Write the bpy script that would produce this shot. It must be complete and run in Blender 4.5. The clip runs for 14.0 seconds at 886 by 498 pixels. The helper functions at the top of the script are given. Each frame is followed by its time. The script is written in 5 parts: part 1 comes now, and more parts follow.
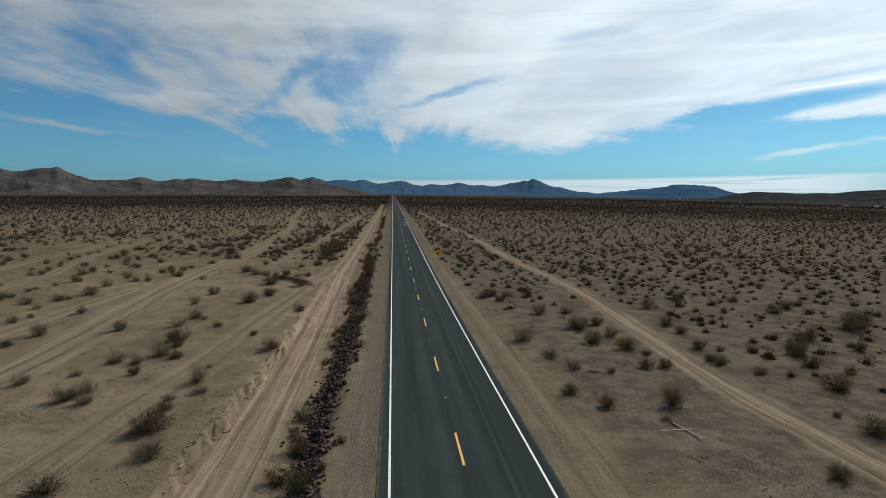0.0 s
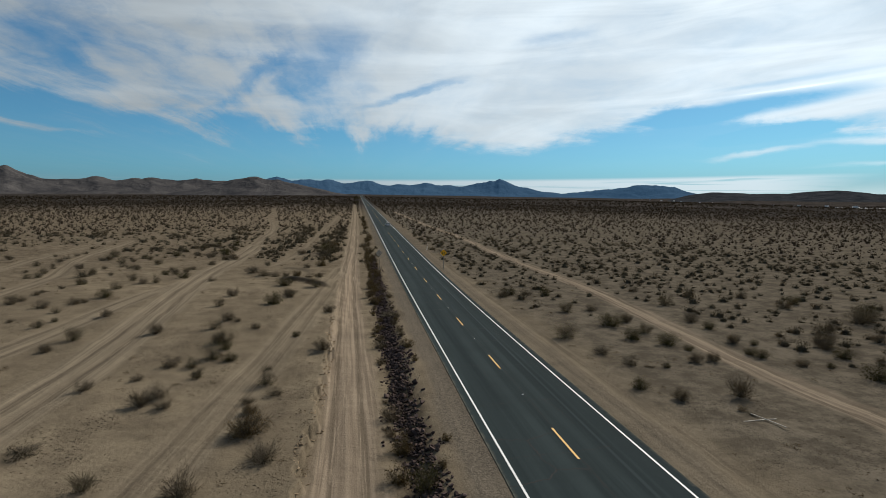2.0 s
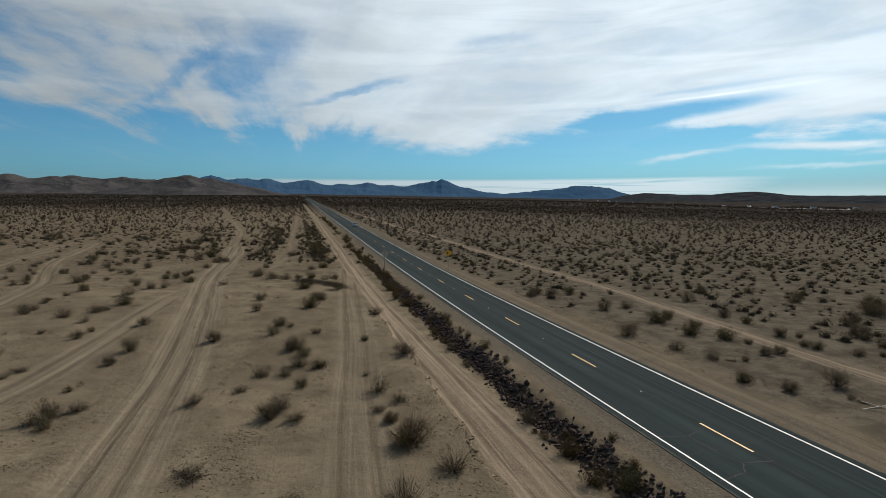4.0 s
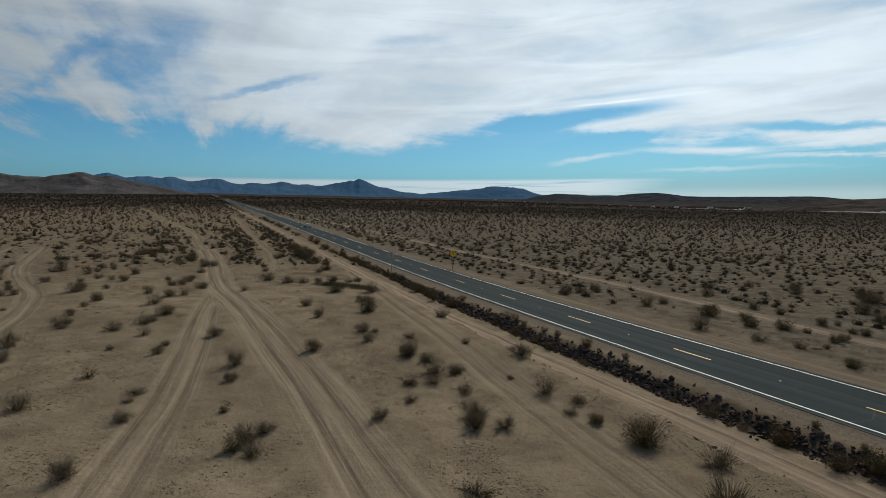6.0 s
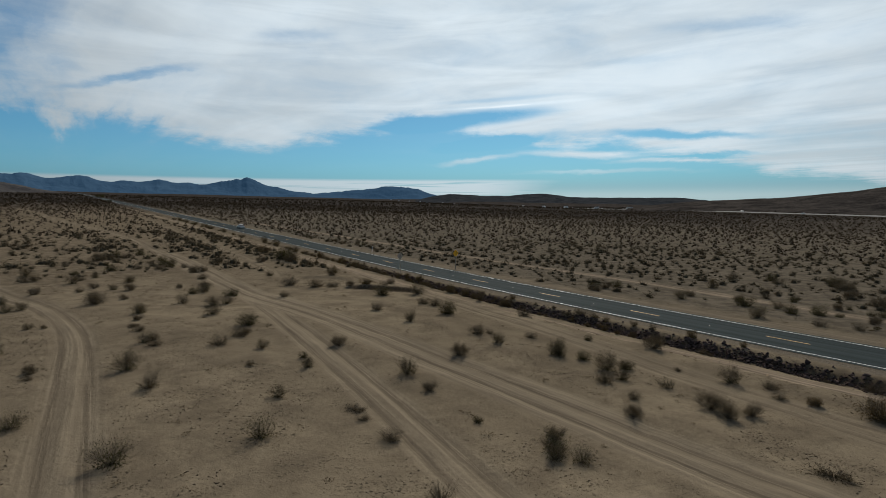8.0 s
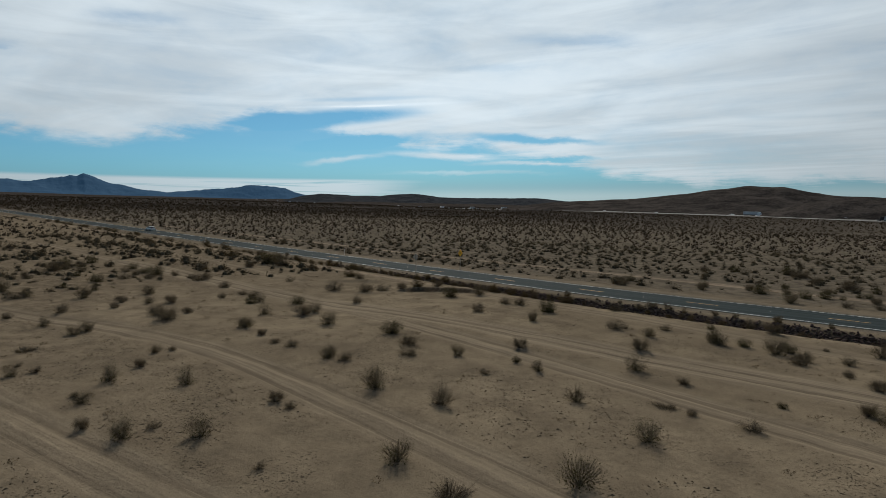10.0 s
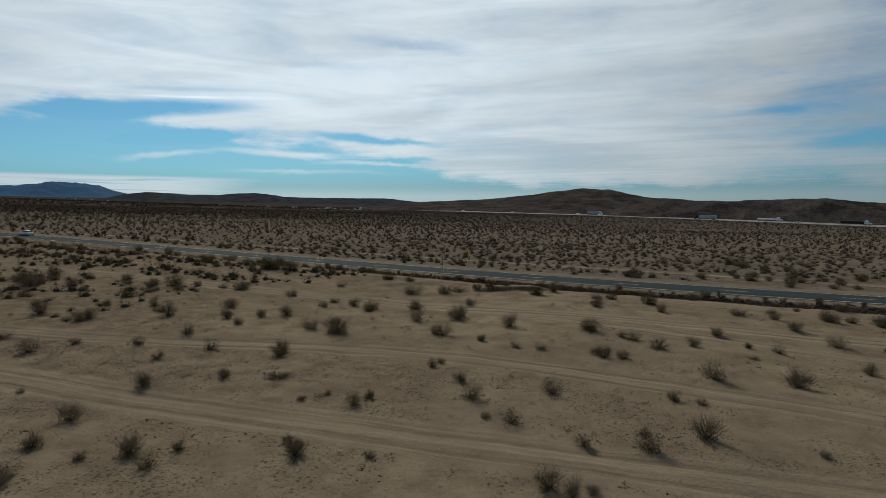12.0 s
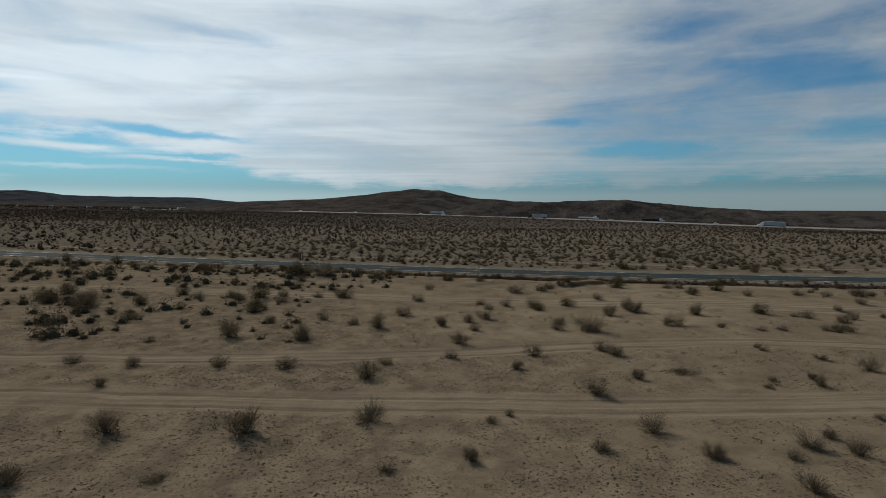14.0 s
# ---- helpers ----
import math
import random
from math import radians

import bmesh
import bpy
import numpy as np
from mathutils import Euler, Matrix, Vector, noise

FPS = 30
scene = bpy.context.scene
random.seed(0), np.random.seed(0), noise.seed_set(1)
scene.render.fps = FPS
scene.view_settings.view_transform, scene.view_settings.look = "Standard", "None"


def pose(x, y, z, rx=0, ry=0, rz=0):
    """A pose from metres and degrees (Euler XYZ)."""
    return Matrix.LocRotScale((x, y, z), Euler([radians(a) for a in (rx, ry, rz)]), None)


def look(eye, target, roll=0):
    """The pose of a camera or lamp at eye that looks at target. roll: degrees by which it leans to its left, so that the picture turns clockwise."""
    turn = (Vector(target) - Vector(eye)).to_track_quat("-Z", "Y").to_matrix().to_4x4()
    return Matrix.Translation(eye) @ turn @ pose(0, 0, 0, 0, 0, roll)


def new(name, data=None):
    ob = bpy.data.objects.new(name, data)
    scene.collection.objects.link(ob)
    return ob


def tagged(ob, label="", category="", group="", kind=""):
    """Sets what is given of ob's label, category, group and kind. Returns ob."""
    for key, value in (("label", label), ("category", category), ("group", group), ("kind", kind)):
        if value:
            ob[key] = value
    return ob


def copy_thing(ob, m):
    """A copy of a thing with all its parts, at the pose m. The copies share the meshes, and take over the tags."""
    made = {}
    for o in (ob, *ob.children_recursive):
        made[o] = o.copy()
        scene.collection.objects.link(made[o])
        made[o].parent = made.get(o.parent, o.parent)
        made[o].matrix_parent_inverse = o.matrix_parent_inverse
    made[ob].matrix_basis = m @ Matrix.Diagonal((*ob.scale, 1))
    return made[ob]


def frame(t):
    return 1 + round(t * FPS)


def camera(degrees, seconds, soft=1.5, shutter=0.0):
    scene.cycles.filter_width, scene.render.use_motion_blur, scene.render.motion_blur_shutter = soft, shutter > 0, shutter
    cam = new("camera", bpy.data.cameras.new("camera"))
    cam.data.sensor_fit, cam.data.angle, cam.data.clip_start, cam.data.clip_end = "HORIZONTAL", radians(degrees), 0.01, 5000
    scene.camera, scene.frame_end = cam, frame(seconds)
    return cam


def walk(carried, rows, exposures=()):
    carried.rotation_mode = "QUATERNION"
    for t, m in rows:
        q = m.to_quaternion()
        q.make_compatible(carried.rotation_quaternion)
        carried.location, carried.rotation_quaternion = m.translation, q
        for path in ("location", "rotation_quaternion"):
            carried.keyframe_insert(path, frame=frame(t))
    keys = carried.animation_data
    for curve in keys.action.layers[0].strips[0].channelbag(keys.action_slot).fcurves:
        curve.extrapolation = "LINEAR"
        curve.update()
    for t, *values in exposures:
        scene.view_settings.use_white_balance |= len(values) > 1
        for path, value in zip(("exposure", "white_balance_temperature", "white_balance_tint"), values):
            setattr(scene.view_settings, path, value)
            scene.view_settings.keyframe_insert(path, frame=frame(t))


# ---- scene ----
cam = camera(78.52, 14.0, soft=0.7)
PATH = [
    (0, pose(-3.22, -1.74, 11.45, 85.65, 0, -5.28)),
    (0.5, pose(-4.59, -1.49, 11.45, 85.65, 0, -6.07)),
    (1, pose(-6.22, -1.48, 11.45, 85.65, 0, -6.85)),
    (1.5, pose(-8.10, -1.45, 11.45, 85.65, 0, -7.76)),
    (2, pose(-10.24, -1.28, 11.45, 85.65, 0, -8.84)),
    (2.5, pose(-12.65, -0.90, 11.45, 85.65, 0, -10.12)),
    (3, pose(-15.31, -0.30, 11.45, 85.65, 0, -11.59)),
    (3.5, pose(-18.22, 0.50, 11.45, 85.65, 0, -13.24)),
    (4, pose(-21.37, 1.51, 11.45, 85.65, 0, -15.06)),
    (4.5, pose(-24.75, 2.69, 11.45, 85.65, 0, -17.03)),
    (5, pose(-28.33, 4.05, 11.45, 85.65, 0, -19.16)),
    (5.5, pose(-32.09, 5.61, 11.45, 85.65, 0, -21.44)),
    (6, pose(-36.02, 7.39, 11.45, 85.65, 0, -23.88)),
    (6.5, pose(-40.10, 9.42, 11.45, 85.65, 0, -26.47)),
    (7, pose(-44.29, 11.75, 11.45, 85.65, 0, -29.22)),
    (7.5, pose(-48.59, 14.42, 11.45, 85.65, 0, -32.14)),
    (8, pose(-52.97, 17.46, 11.45, 85.65, 0, -35.22)),
    (8.5, pose(-57.40, 20.94, 11.45, 85.65, 0, -38.46)),
    (9, pose(-61.85, 24.86, 11.45, 85.65, 0, -41.86)),
    (9.5, pose(-66.29, 29.28, 11.45, 85.65, 0, -45.40)),
    (10, pose(-70.66, 34.20, 11.45, 85.65, 0, -49.11)),
    (10.5, pose(-74.93, 39.65, 11.45, 85.65, 0, -52.96)),
    (11, pose(-79.01, 45.63, 11.45, 85.65, 0, -56.99)),
    (11.5, pose(-82.85, 52.17, 11.45, 85.65, 0, -61.18)),
    (12, pose(-86.34, 59.25, 11.45, 85.65, 0, -65.57)),
    (12.5, pose(-89.42, 66.90, 11.45, 85.65, 0, -70.16)),
    (13, pose(-92.00, 75.12, 11.45, 85.65, 0, -74.94)),
    (13.5, pose(-94.01, 83.90, 11.45, 85.65, 0, -79.86)),
    (14, pose(-95.40, 93.22, 11.45, 85.65, 0, -84.81)),
]
walk(cam, PATH, [(0, 0.04), (3, 0.0), (5.5, -0.12), (8, -0.24), (14, -0.27)])

# ---- light: thin cirrus over the sun, which stands ahead and to the east ----
SUN_AZ, SUN_EL = 47.0, 36.0
world = bpy.data.worlds.new("world")
scene.world = world
world.use_nodes = True


def build_sky(nt):
    nodes, links = nt.nodes, nt.links
    nodes.clear()

    def n(kind, **values):
        node = nodes.new(kind)
        for key, value in values.items():
            setattr(node, key, value)
        return node

    def put(node, index, value):
        if isinstance(value, bpy.types.NodeSocket):
            links.new(value, node.inputs[index])
        else:
            node.inputs[index].default_value = value

    def m(op, a, b=0.0, c=0.0, clamp=False):
        node = n("ShaderNodeMath", operation=op, use_clamp=clamp)
        put(node, 0, a), put(node, 1, b), put(node, 2, c)
        return node.outputs[0]

    def ramp(value, lo, hi, a=0.0, b=1.0):
        node = n("ShaderNodeMapRange", interpolation_type="SMOOTHSTEP")
        for i, q in enumerate((value, lo, hi, a, b)):
            put(node, i, q)
        return node.outputs[0]

    def streaks(u, v, su, sv, detail, rough, distort, w):
        xyz = n("ShaderNodeCombineXYZ")
        put(xyz, 0, m("MULTIPLY", u, su)), put(xyz, 1, m("MULTIPLY", v, sv)), put(xyz, 2, w)
        tex = n("ShaderNodeTexNoise")
        put(tex, 0, xyz.outputs[0])
        for key, value in (("Scale", 1.0), ("Detail", detail), ("Roughness", rough), ("Distortion", distort)):
            tex.inputs[key].default_value = value
        return tex.outputs[0]

    coord = n("ShaderNodeTexCoord")
    sep = n("ShaderNodeSeparateXYZ")
    links.new(coord.outputs["Generated"], sep.inputs[0])
    x, y, z = sep.outputs
    up = m("MAXIMUM", z, 0.012)
    u, v = m("DIVIDE", x, up), m("DIVIDE", y, up)
    r = m("SQRT", m("ADD", m("MULTIPLY", u, u), m("MULTIPLY", v, v)))

    sky = n("ShaderNodeTexSky", sky_type="NISHITA", sun_disc=False, altitude=900.0, air_density=1.0, dust_density=0.6, ozone_density=3.0)
    sky.sun_elevation, sky.sun_rotation = radians(SUN_EL), radians(SUN_AZ)

    # cirrus, laid out by compass bearing and height above the horizon, in degrees
    def centred(value, gain):
        return m("MULTIPLY", m("SUBTRACT", value, 0.5), gain)

    bearing = m("MULTIPLY", m("ARCTAN2", x, y), 57.2958)
    rise = m("MULTIPLY", m("ARCSINE", z), 57.2958)
    # frayed by two sizes of turbulence
    fray_a = streaks(bearing, rise, 0.16, 0.30, 5.0, 0.6, 0.4, 2.2)
    fray_h = streaks(bearing, rise, 0.13, 0.34, 6.0, 0.62, 0.4, 8.4)
    east = m("ADD", bearing, centred(fray_a, 5.0))
    high = m("ADD", rise, centred(fray_h, 1.5))
    broad = streaks(u, v, 0.95, 0.16, 4.0, 0.5, 0.5, 3.1)
    fine = streaks(u, v, 1.7, 0.5, 7.0, 0.6, 0.6, 7.7)
    wisp = streaks(u, v, 0.85, 0.6, 9.0, 0.62, 0.7, 1.3)
    bands = streaks(bearing, rise, 0.05, 0.36, 5.0, 0.52, 0.9, 9.2)
    puffs = streaks(bearing, rise, 0.14, 0.36, 7.0, 0.62, 0.3, 4.7)

    fibre = streaks(m("ADD", u, centred(fray_a, 0.5)), v, 2.3, 0.13, 6.0, 0.6, 0.3, 12.6)

    def cloud_at(a0, h0, wide, tall, lean=0.0, frayed=True):
        """One long soft patch of sky, 1 at its heart."""
        aa, hh = (east, high) if frayed else (bearing, rise)
        da = m("SUBTRACT", aa, a0)
        dh = m("SUBTRACT", m("SUBTRACT", hh, h0), m("MULTIPLY", da, lean))
        da, dh = m("DIVIDE", da, wide), m("DIVIDE", dh, tall)
        return ramp(m("SQRT", m("ADD", m("MULTIPLY", da, da), m("MULTIPLY", dh, dh))), 1.0, 0.15)

    # the lower edge of the sheet
    edge = n("ShaderNodeValToRGB")
    edge.color_ramp.interpolation = "EASE"
    while len(edge.color_ramp.elements) < len(EDGE):
        edge.color_ramp.elements.new(0.5)
    for element, (a0, h0) in zip(edge.color_ramp.elements, EDGE):
        element.position = (a0 + 40) / 170
        element.color = (h0 / 20, h0 / 20, h0 / 20, 1)
    put(edge, 0, m("DIVIDE", m("ADD", m("ADD", bearing, centred(fray_a, 3.0)), 40.0), 170.0))
    over = m("SUBTRACT", high, m("MULTIPLY", edge.outputs[0], 20.0))
    ragged = m("ADD", m("ADD", centred(puffs, 3.0), centred(wisp, 1.6)), m("MULTIPLY", centred(fibre, 5.0), ramp(bearing, 20.0, 0.0)))
    crisp = ramp(bearing, -6.0, 26.0, 0.55, 1.25)
    cover = ramp(m("MULTIPLY", m("ADD", over, ragged), crisp), -0.9, 1.5)
    # torn open to the west, thinning out to the east
    torn = m("ADD", east, m("MULTIPLY", m("SUBTRACT", high, 8.0), 1.1))
    cover = m("MULTIPLY", cover, ramp(torn, -26.0, -10.0, 0.5, 1.0))
    cover = m("MULTIPLY", cover, ramp(m("SUBTRACT", east, m("MULTIPLY", m("SUBTRACT", high, 9.0), 0.9)), 91.0, 104.0, 1.0, 0.66))
    for row in WISPS:
        cover = m("ADD", cover, m("MULTIPLY", cloud_at(*row[:5]), row[5]))
    cover = m("MINIMUM", cover, 1.0)
    for row in LANES:
        cover = m("SUBTRACT", cover, m("MULTIPLY", cloud_at(*row[:5]), row[5]))
    # the clear strips on both sides of the vapour trail
    for row in STRIPS:
        cover = m("SUBTRACT", cover, m("MULTIPLY", m("MULTIPLY", cloud_at(*row[:5], False), row[5]), ramp(puffs, 0.3, 0.55, 0.6, 1.0)))
    loose = m("MAXIMUM", ramp(torn, 14.0, -8.0, 0.55, 1.35), ramp(east, 78.0, 100.0, 0.5, 0.9))
    fan = ramp(bearing, 26.0, 2.0)
    level = m("MULTIPLY", m("ADD", centred(bands, 0.9), centred(wisp, 0.7)), m("SUBTRACT", 1.0, m("MULTIPLY", fan, 0.75)))
    texture = m("ADD", centred(puffs, 1.2), m("ADD", level, m("MULTIPLY", m("ADD", centred(fibre, 1.3), centred(fine, 0.5)), fan)))
    texture = m("MULTIPLY", m("MULTIPLY", texture, loose), ramp(r, 30.0, 12.0, 0.25, 1.0))
    texture = m("MULTIPLY", texture, ramp(cover, -0.1, 0.3))
    dense = m("MULTIPLY", ramp(m("ADD", m("MULTIPLY", cover, 0.98), texture), -0.12, 1.2), 0.96)
    dense = m("MULTIPLY", dense, ramp(r, 1.0, 2.4, 0.45, 1.0))
    # a low bank over the mountains
    low = streaks(u, v, 0.10, 0.22, 4.0, 0.55, 0.8, 5.0)
    bank = m("MULTIPLY", m("MULTIPLY", ramp(r, 18.5, 21.5), ramp(r, 60.0, 36.0)), m("MULTIPLY", ramp(low, 0.34, 0.5, 0.3, 1.0), m("MULTIPLY", ramp(u, -7.0, 1.5, 0.15, 1.0), ramp(bearing, 50.0, 38.0))))
    # one old vapour trail
    trail = m("MULTIPLY", cloud_at(41.5, 10.35, 13.0, 0.27, 0.05, False), ramp(bearing, 31.5, 34.0))
    total = m("MAXIMUM", m("MAXIMUM", dense, m("MULTIPLY", bank, 0.8)), m("MULTIPLY", trail, ramp(fine, 0.3, 0.6, 0.75, 1.0)), clamp=True)
    total = m("MAXIMUM", total, ramp(r, 12.0, 50.0, 0.0, 0.46))

    # forward glow of the veiled sun through the cloud
    sun = Vector((math.sin(radians(SUN_AZ)) * math.cos(radians(SUN_EL)), math.cos(radians(SUN_AZ)) * math.cos(radians(SUN_EL)), math.sin(radians(SUN_EL))))
    dot = n("ShaderNodeVectorMath", operation="DOT_PRODUCT")
    links.new(coord.outputs["Generated"], dot.inputs[0])
    dot.inputs[1].default_value = sun
    glow = ramp(dot.outputs["Value"], 0.45, 1.0, 0.75, 1.60)
    shade = m("MULTIPLY", glow, ramp(m("ADD", m("MULTIPLY", broad, 0.5), m("MULTIPLY", bands, 0.5)), 0.35, 0.65, 0.86, 1.09))
    shade = m("ADD", glow, m("MULTIPLY", m("SUBTRACT", shade, glow), ramp(r, 26.0, 11.0)))
    shade = m("ADD", shade, m("MULTIPLY", trail, 0.16))
    cloud = n("ShaderNodeMix", data_type="RGBA", blend_type="MULTIPLY")
    cloud.inputs[0].default_value = 1.0
    cloud.inputs[6].default_value = (CLOUD[0], CLOUD[1], CLOUD[2], 1)
    grey = n("ShaderNodeCombineColor")
    for i in range(3):
        put(grey, i, shade)
    links.new(grey.outputs[0], cloud.inputs[7])
    tint = n("ShaderNodeMix", data_type="RGBA", blend_type="MULTIPLY")
    tint.inputs[0].default_value = 1.0
    links.new(sky.outputs[0], tint.inputs[6])
    low_tint = n("ShaderNodeMix", data_type="RGBA")
    links.new(ramp(r, 5.0, 30.0), low_tint.inputs[0])
    low_tint.inputs[6].default_value = (SKY_TINT[0], SKY_TINT[1], SKY_TINT[2], 1)
    low_tint.inputs[7].default_value = (0.200, 0.395, 0.53, 1)
    links.new(low_tint.outputs[2], tint.inputs[7])
    mix = n("ShaderNodeMix", data_type="RGBA")
    links.new(total, mix.inputs[0]), links.new(tint.outputs[2], mix.inputs[6]), links.new(cloud.outputs[2], mix.inputs[7])
    back = n("ShaderNodeBackground")
    back.inputs[1].default_value = 0.108
    links.new(mix.outputs[2], back.inputs[0])
    links.new(back.outputs[0], n("ShaderNodeOutputWorld").inputs[0])


# bearing and height of the sheet's lower edge
EDGE = [(-40, 7.6), (-22, 8.6), (-19, 8.3), (-15, 6.7), (-11, 7.8), (-8.5, 7.4), (-3, 6.5), (0, 6.5), (2.5, 7.8), (6, 7.4), (12, 6.2), (18, 5.8), (23, 6.5), (28, 8.1), (32, 9.4), (36, 8.4), (42, 6.8),
        (50, 6.2), (60, 5.2), (68, 3.0), (76, 2.0), (92, 1.8), (130, 2.4)]
# bearing, height, half width, half height, lean and strength of thin wisps and of the clear lanes between
WISPS = [(-27, 10.3, 9, 1.0, -0.18, 0.45), (-32, 17.0, 7, 2.2, -0.3, 0.3), (-22, 9.4, 6, 1.4, -0.25, 0.35), (-18, 7.0, 4, 0.8, -0.2, 0.3), (-28, 6.9, 7, 0.45, -0.13, 0.6), (39, 5.0, 7, 0.5, 0.1, 0.6), (50, 5.4, 9, 0.6, -0.04, 0.75), (57, 4.6, 7, 0.4, 0.0, 0.6), (52, 3.6, 12, 0.35, 0.0, 0.4)]
LANES = [(-27, 15.0, 6.5, 3.8, -0.3, 0.5), (-24, 12.0, 4, 1.5, -0.3, 0.4), (-31, 8.6, 6, 0.9, -0.1, 0.5), (-10, 12.5, 4.0, 1.8, 0.8, 0.5), (-5, 13.0, 9, 6.0, 0.0, 0.55), (-1.5, 16.5, 4.5, 3.5, 0.0, 0.4), (5.5, 11.6, 7.5, 0.6, 0.26, 0.6), (20, 16.5, 7, 0.9, 0.12, 0.3),
         (42, 6.9, 9, 0.9, 0.10, 1.0), (58, 7.0, 11, 0.65, -0.06, 1.0), (62, 4.9, 7, 0.4, 0.0, 0.6)]
LANES += [(63, 16.2, 9, 0.9, -0.1, 0.3), (55, 14.0, 7, 0.7, 0.0, 0.2), (117, 12.0, 10, 2.4, -0.1, 0.55), (106, 16.5, 6, 1.8, 0.0, 0.35), (105, 5.6, 9, 1.0, 0.0, 0.6), (97, 8.5, 5, 0.7, 0.0, 0.4),
          (122, 6.4, 6, 1.6, 0.0, 0.5)]
STRIPS = [(38.0, 9.1, 13.0, 1.2, 0.09, 1.3), (41.0, 11.0, 9.0, 0.35, 0.05, 0.35)]
CLOUD = (4.95, 5.57, 5.97)
SKY_TINT = (0.33, 0.625, 0.71)
build_sky(world.node_tree)

lamp = bpy.data.lights.new("sun", "SUN")
lamp.energy, lamp.angle, lamp.color = 5.0, radians(1.5), (1.0, 0.93, 0.82)
sun_dir = Vector((math.sin(radians(SUN_AZ)), math.cos(radians(SUN_AZ)), math.tan(radians(SUN_EL)))).normalized()
new("sun", lamp).matrix_world = look(sun_dir * 300, (0, 0, 0))


# ---- materials ----
def material(name, rough=0.9, metal=0.0, spec=0.2):
    mat = bpy.data.materials.new(name)
    mat.use_nodes = True
    bsdf = mat.node_tree.nodes["Principled BSDF"]
    bsdf.inputs["Roughness"].default_value = rough
    bsdf.inputs["Metallic"].default_value = metal
    bsdf.inputs["Specular IOR Level"].default_value = spec
    return mat, mat.node_tree, bsdf


class Net:
    """Short ways to add and join nodes."""

    def __init__(self, nt):
        self.nt = nt

    def node(self, kind, **values):
        node = self.nt.nodes.new(kind)
        for key, value in values.items():
            setattr(node, key, value)
        return node

    def put(self, node, key, value):
        if isinstance(value, bpy.types.NodeSocket):
            self.nt.links.new(value, node.inputs[key])
        else:
            node.inputs[key].default_value = value

    def math(self, op, a, b=0.0, c=0.0, clamp=False):
        node = self.node("ShaderNodeMath", operation=op, use_clamp=clamp)
        for i, q in enumerate((a, b, c)):
            self.put(node, i, q)
        return node.outputs[0]

    def ramp(self, value, lo, hi, a=0.0, b=1.0):
        node = self.node("ShaderNodeMapRange", interpolation_type="SMOOTHSTEP")
        for i, q in enumerate((value, lo, hi, a, b)):
            self.put(node, i, q)
        return node.outputs[0]

    def noise(self, vector, scale, detail=4.0, rough=0.55, distort=0.0):
        tex = self.node("ShaderNodeTexNoise")
        self.put(tex, "Vector", vector)
        for key, value in (("Scale", scale), ("Detail", detail), ("Roughness", rough), ("Distortion", distort)):
            tex.inputs[key].default_value = value
        return tex.outputs[0]

    def mix(self, fac, a, b, mode="MIX"):
        node = self.node("ShaderNodeMix", data_type="RGBA", blend_type=mode)
        self.put(node, 0, fac)
        for i, q in ((6, a), (7, b)):
            self.put(node, i, q if isinstance(q, bpy.types.NodeSocket) else (*q, 1))
        return node.outputs[2]

    def attr(self, name):
        return self.node("ShaderNodeAttribute", attribute_name=name).outputs["Fac"]

    def pos(self):
        return self.node("ShaderNodeNewGeometry").outputs["Position"]

    def xyz(self, x, y, z=0.0):
        node = self.node("ShaderNodeCombineXYZ")
        for i, q in enumerate((x, y, z)):
            self.put(node, i, q)
        return node.outputs[0]

    def bump(self, bsdf, height, strength, distance):
        node = self.node("ShaderNodeBump")
        self.put(node, "Height", height)
        node.inputs["Strength"].default_value, node.inputs["Distance"].default_value = strength, distance
        self.nt.links.new(node.outputs[0], bsdf.inputs["Normal"])


def plain(name, colour, rough=0.8, metal=0.0, spec=0.3, vary=0.25, scale=6.0, bump=0.0):
    """A surface of one colour with soft blotches, grain and a little difference from piece to piece."""
    mat, nt, bsdf = material(name, rough, metal, spec)
    net = Net(nt)
    coord = net.node("ShaderNodeTexCoord").outputs["Object"]
    blotch = net.noise(coord, scale, 5.0, 0.6)
    grain = net.noise(coord, scale * 11, 3.0, 0.6)
    shade = net.math("ADD", net.math("MULTIPLY", blotch, 0.7), net.math("MULTIPLY", grain, 0.3))
    each = net.node("ShaderNodeObjectInfo").outputs["Random"]
    shade = net.math("ADD", shade, net.math("MULTIPLY", net.math("SUBTRACT", each, 0.5), 0.3))
    dark, light = [c * (1 - vary) for c in colour], [min(1, c * (1 + vary)) for c in colour]
    net.put(bsdf, "Base Color", net.mix(net.ramp(shade, 0.3, 0.7), dark, light))
    if bump:
        net.bump(bsdf, grain, bump, 0.02)
    return mat


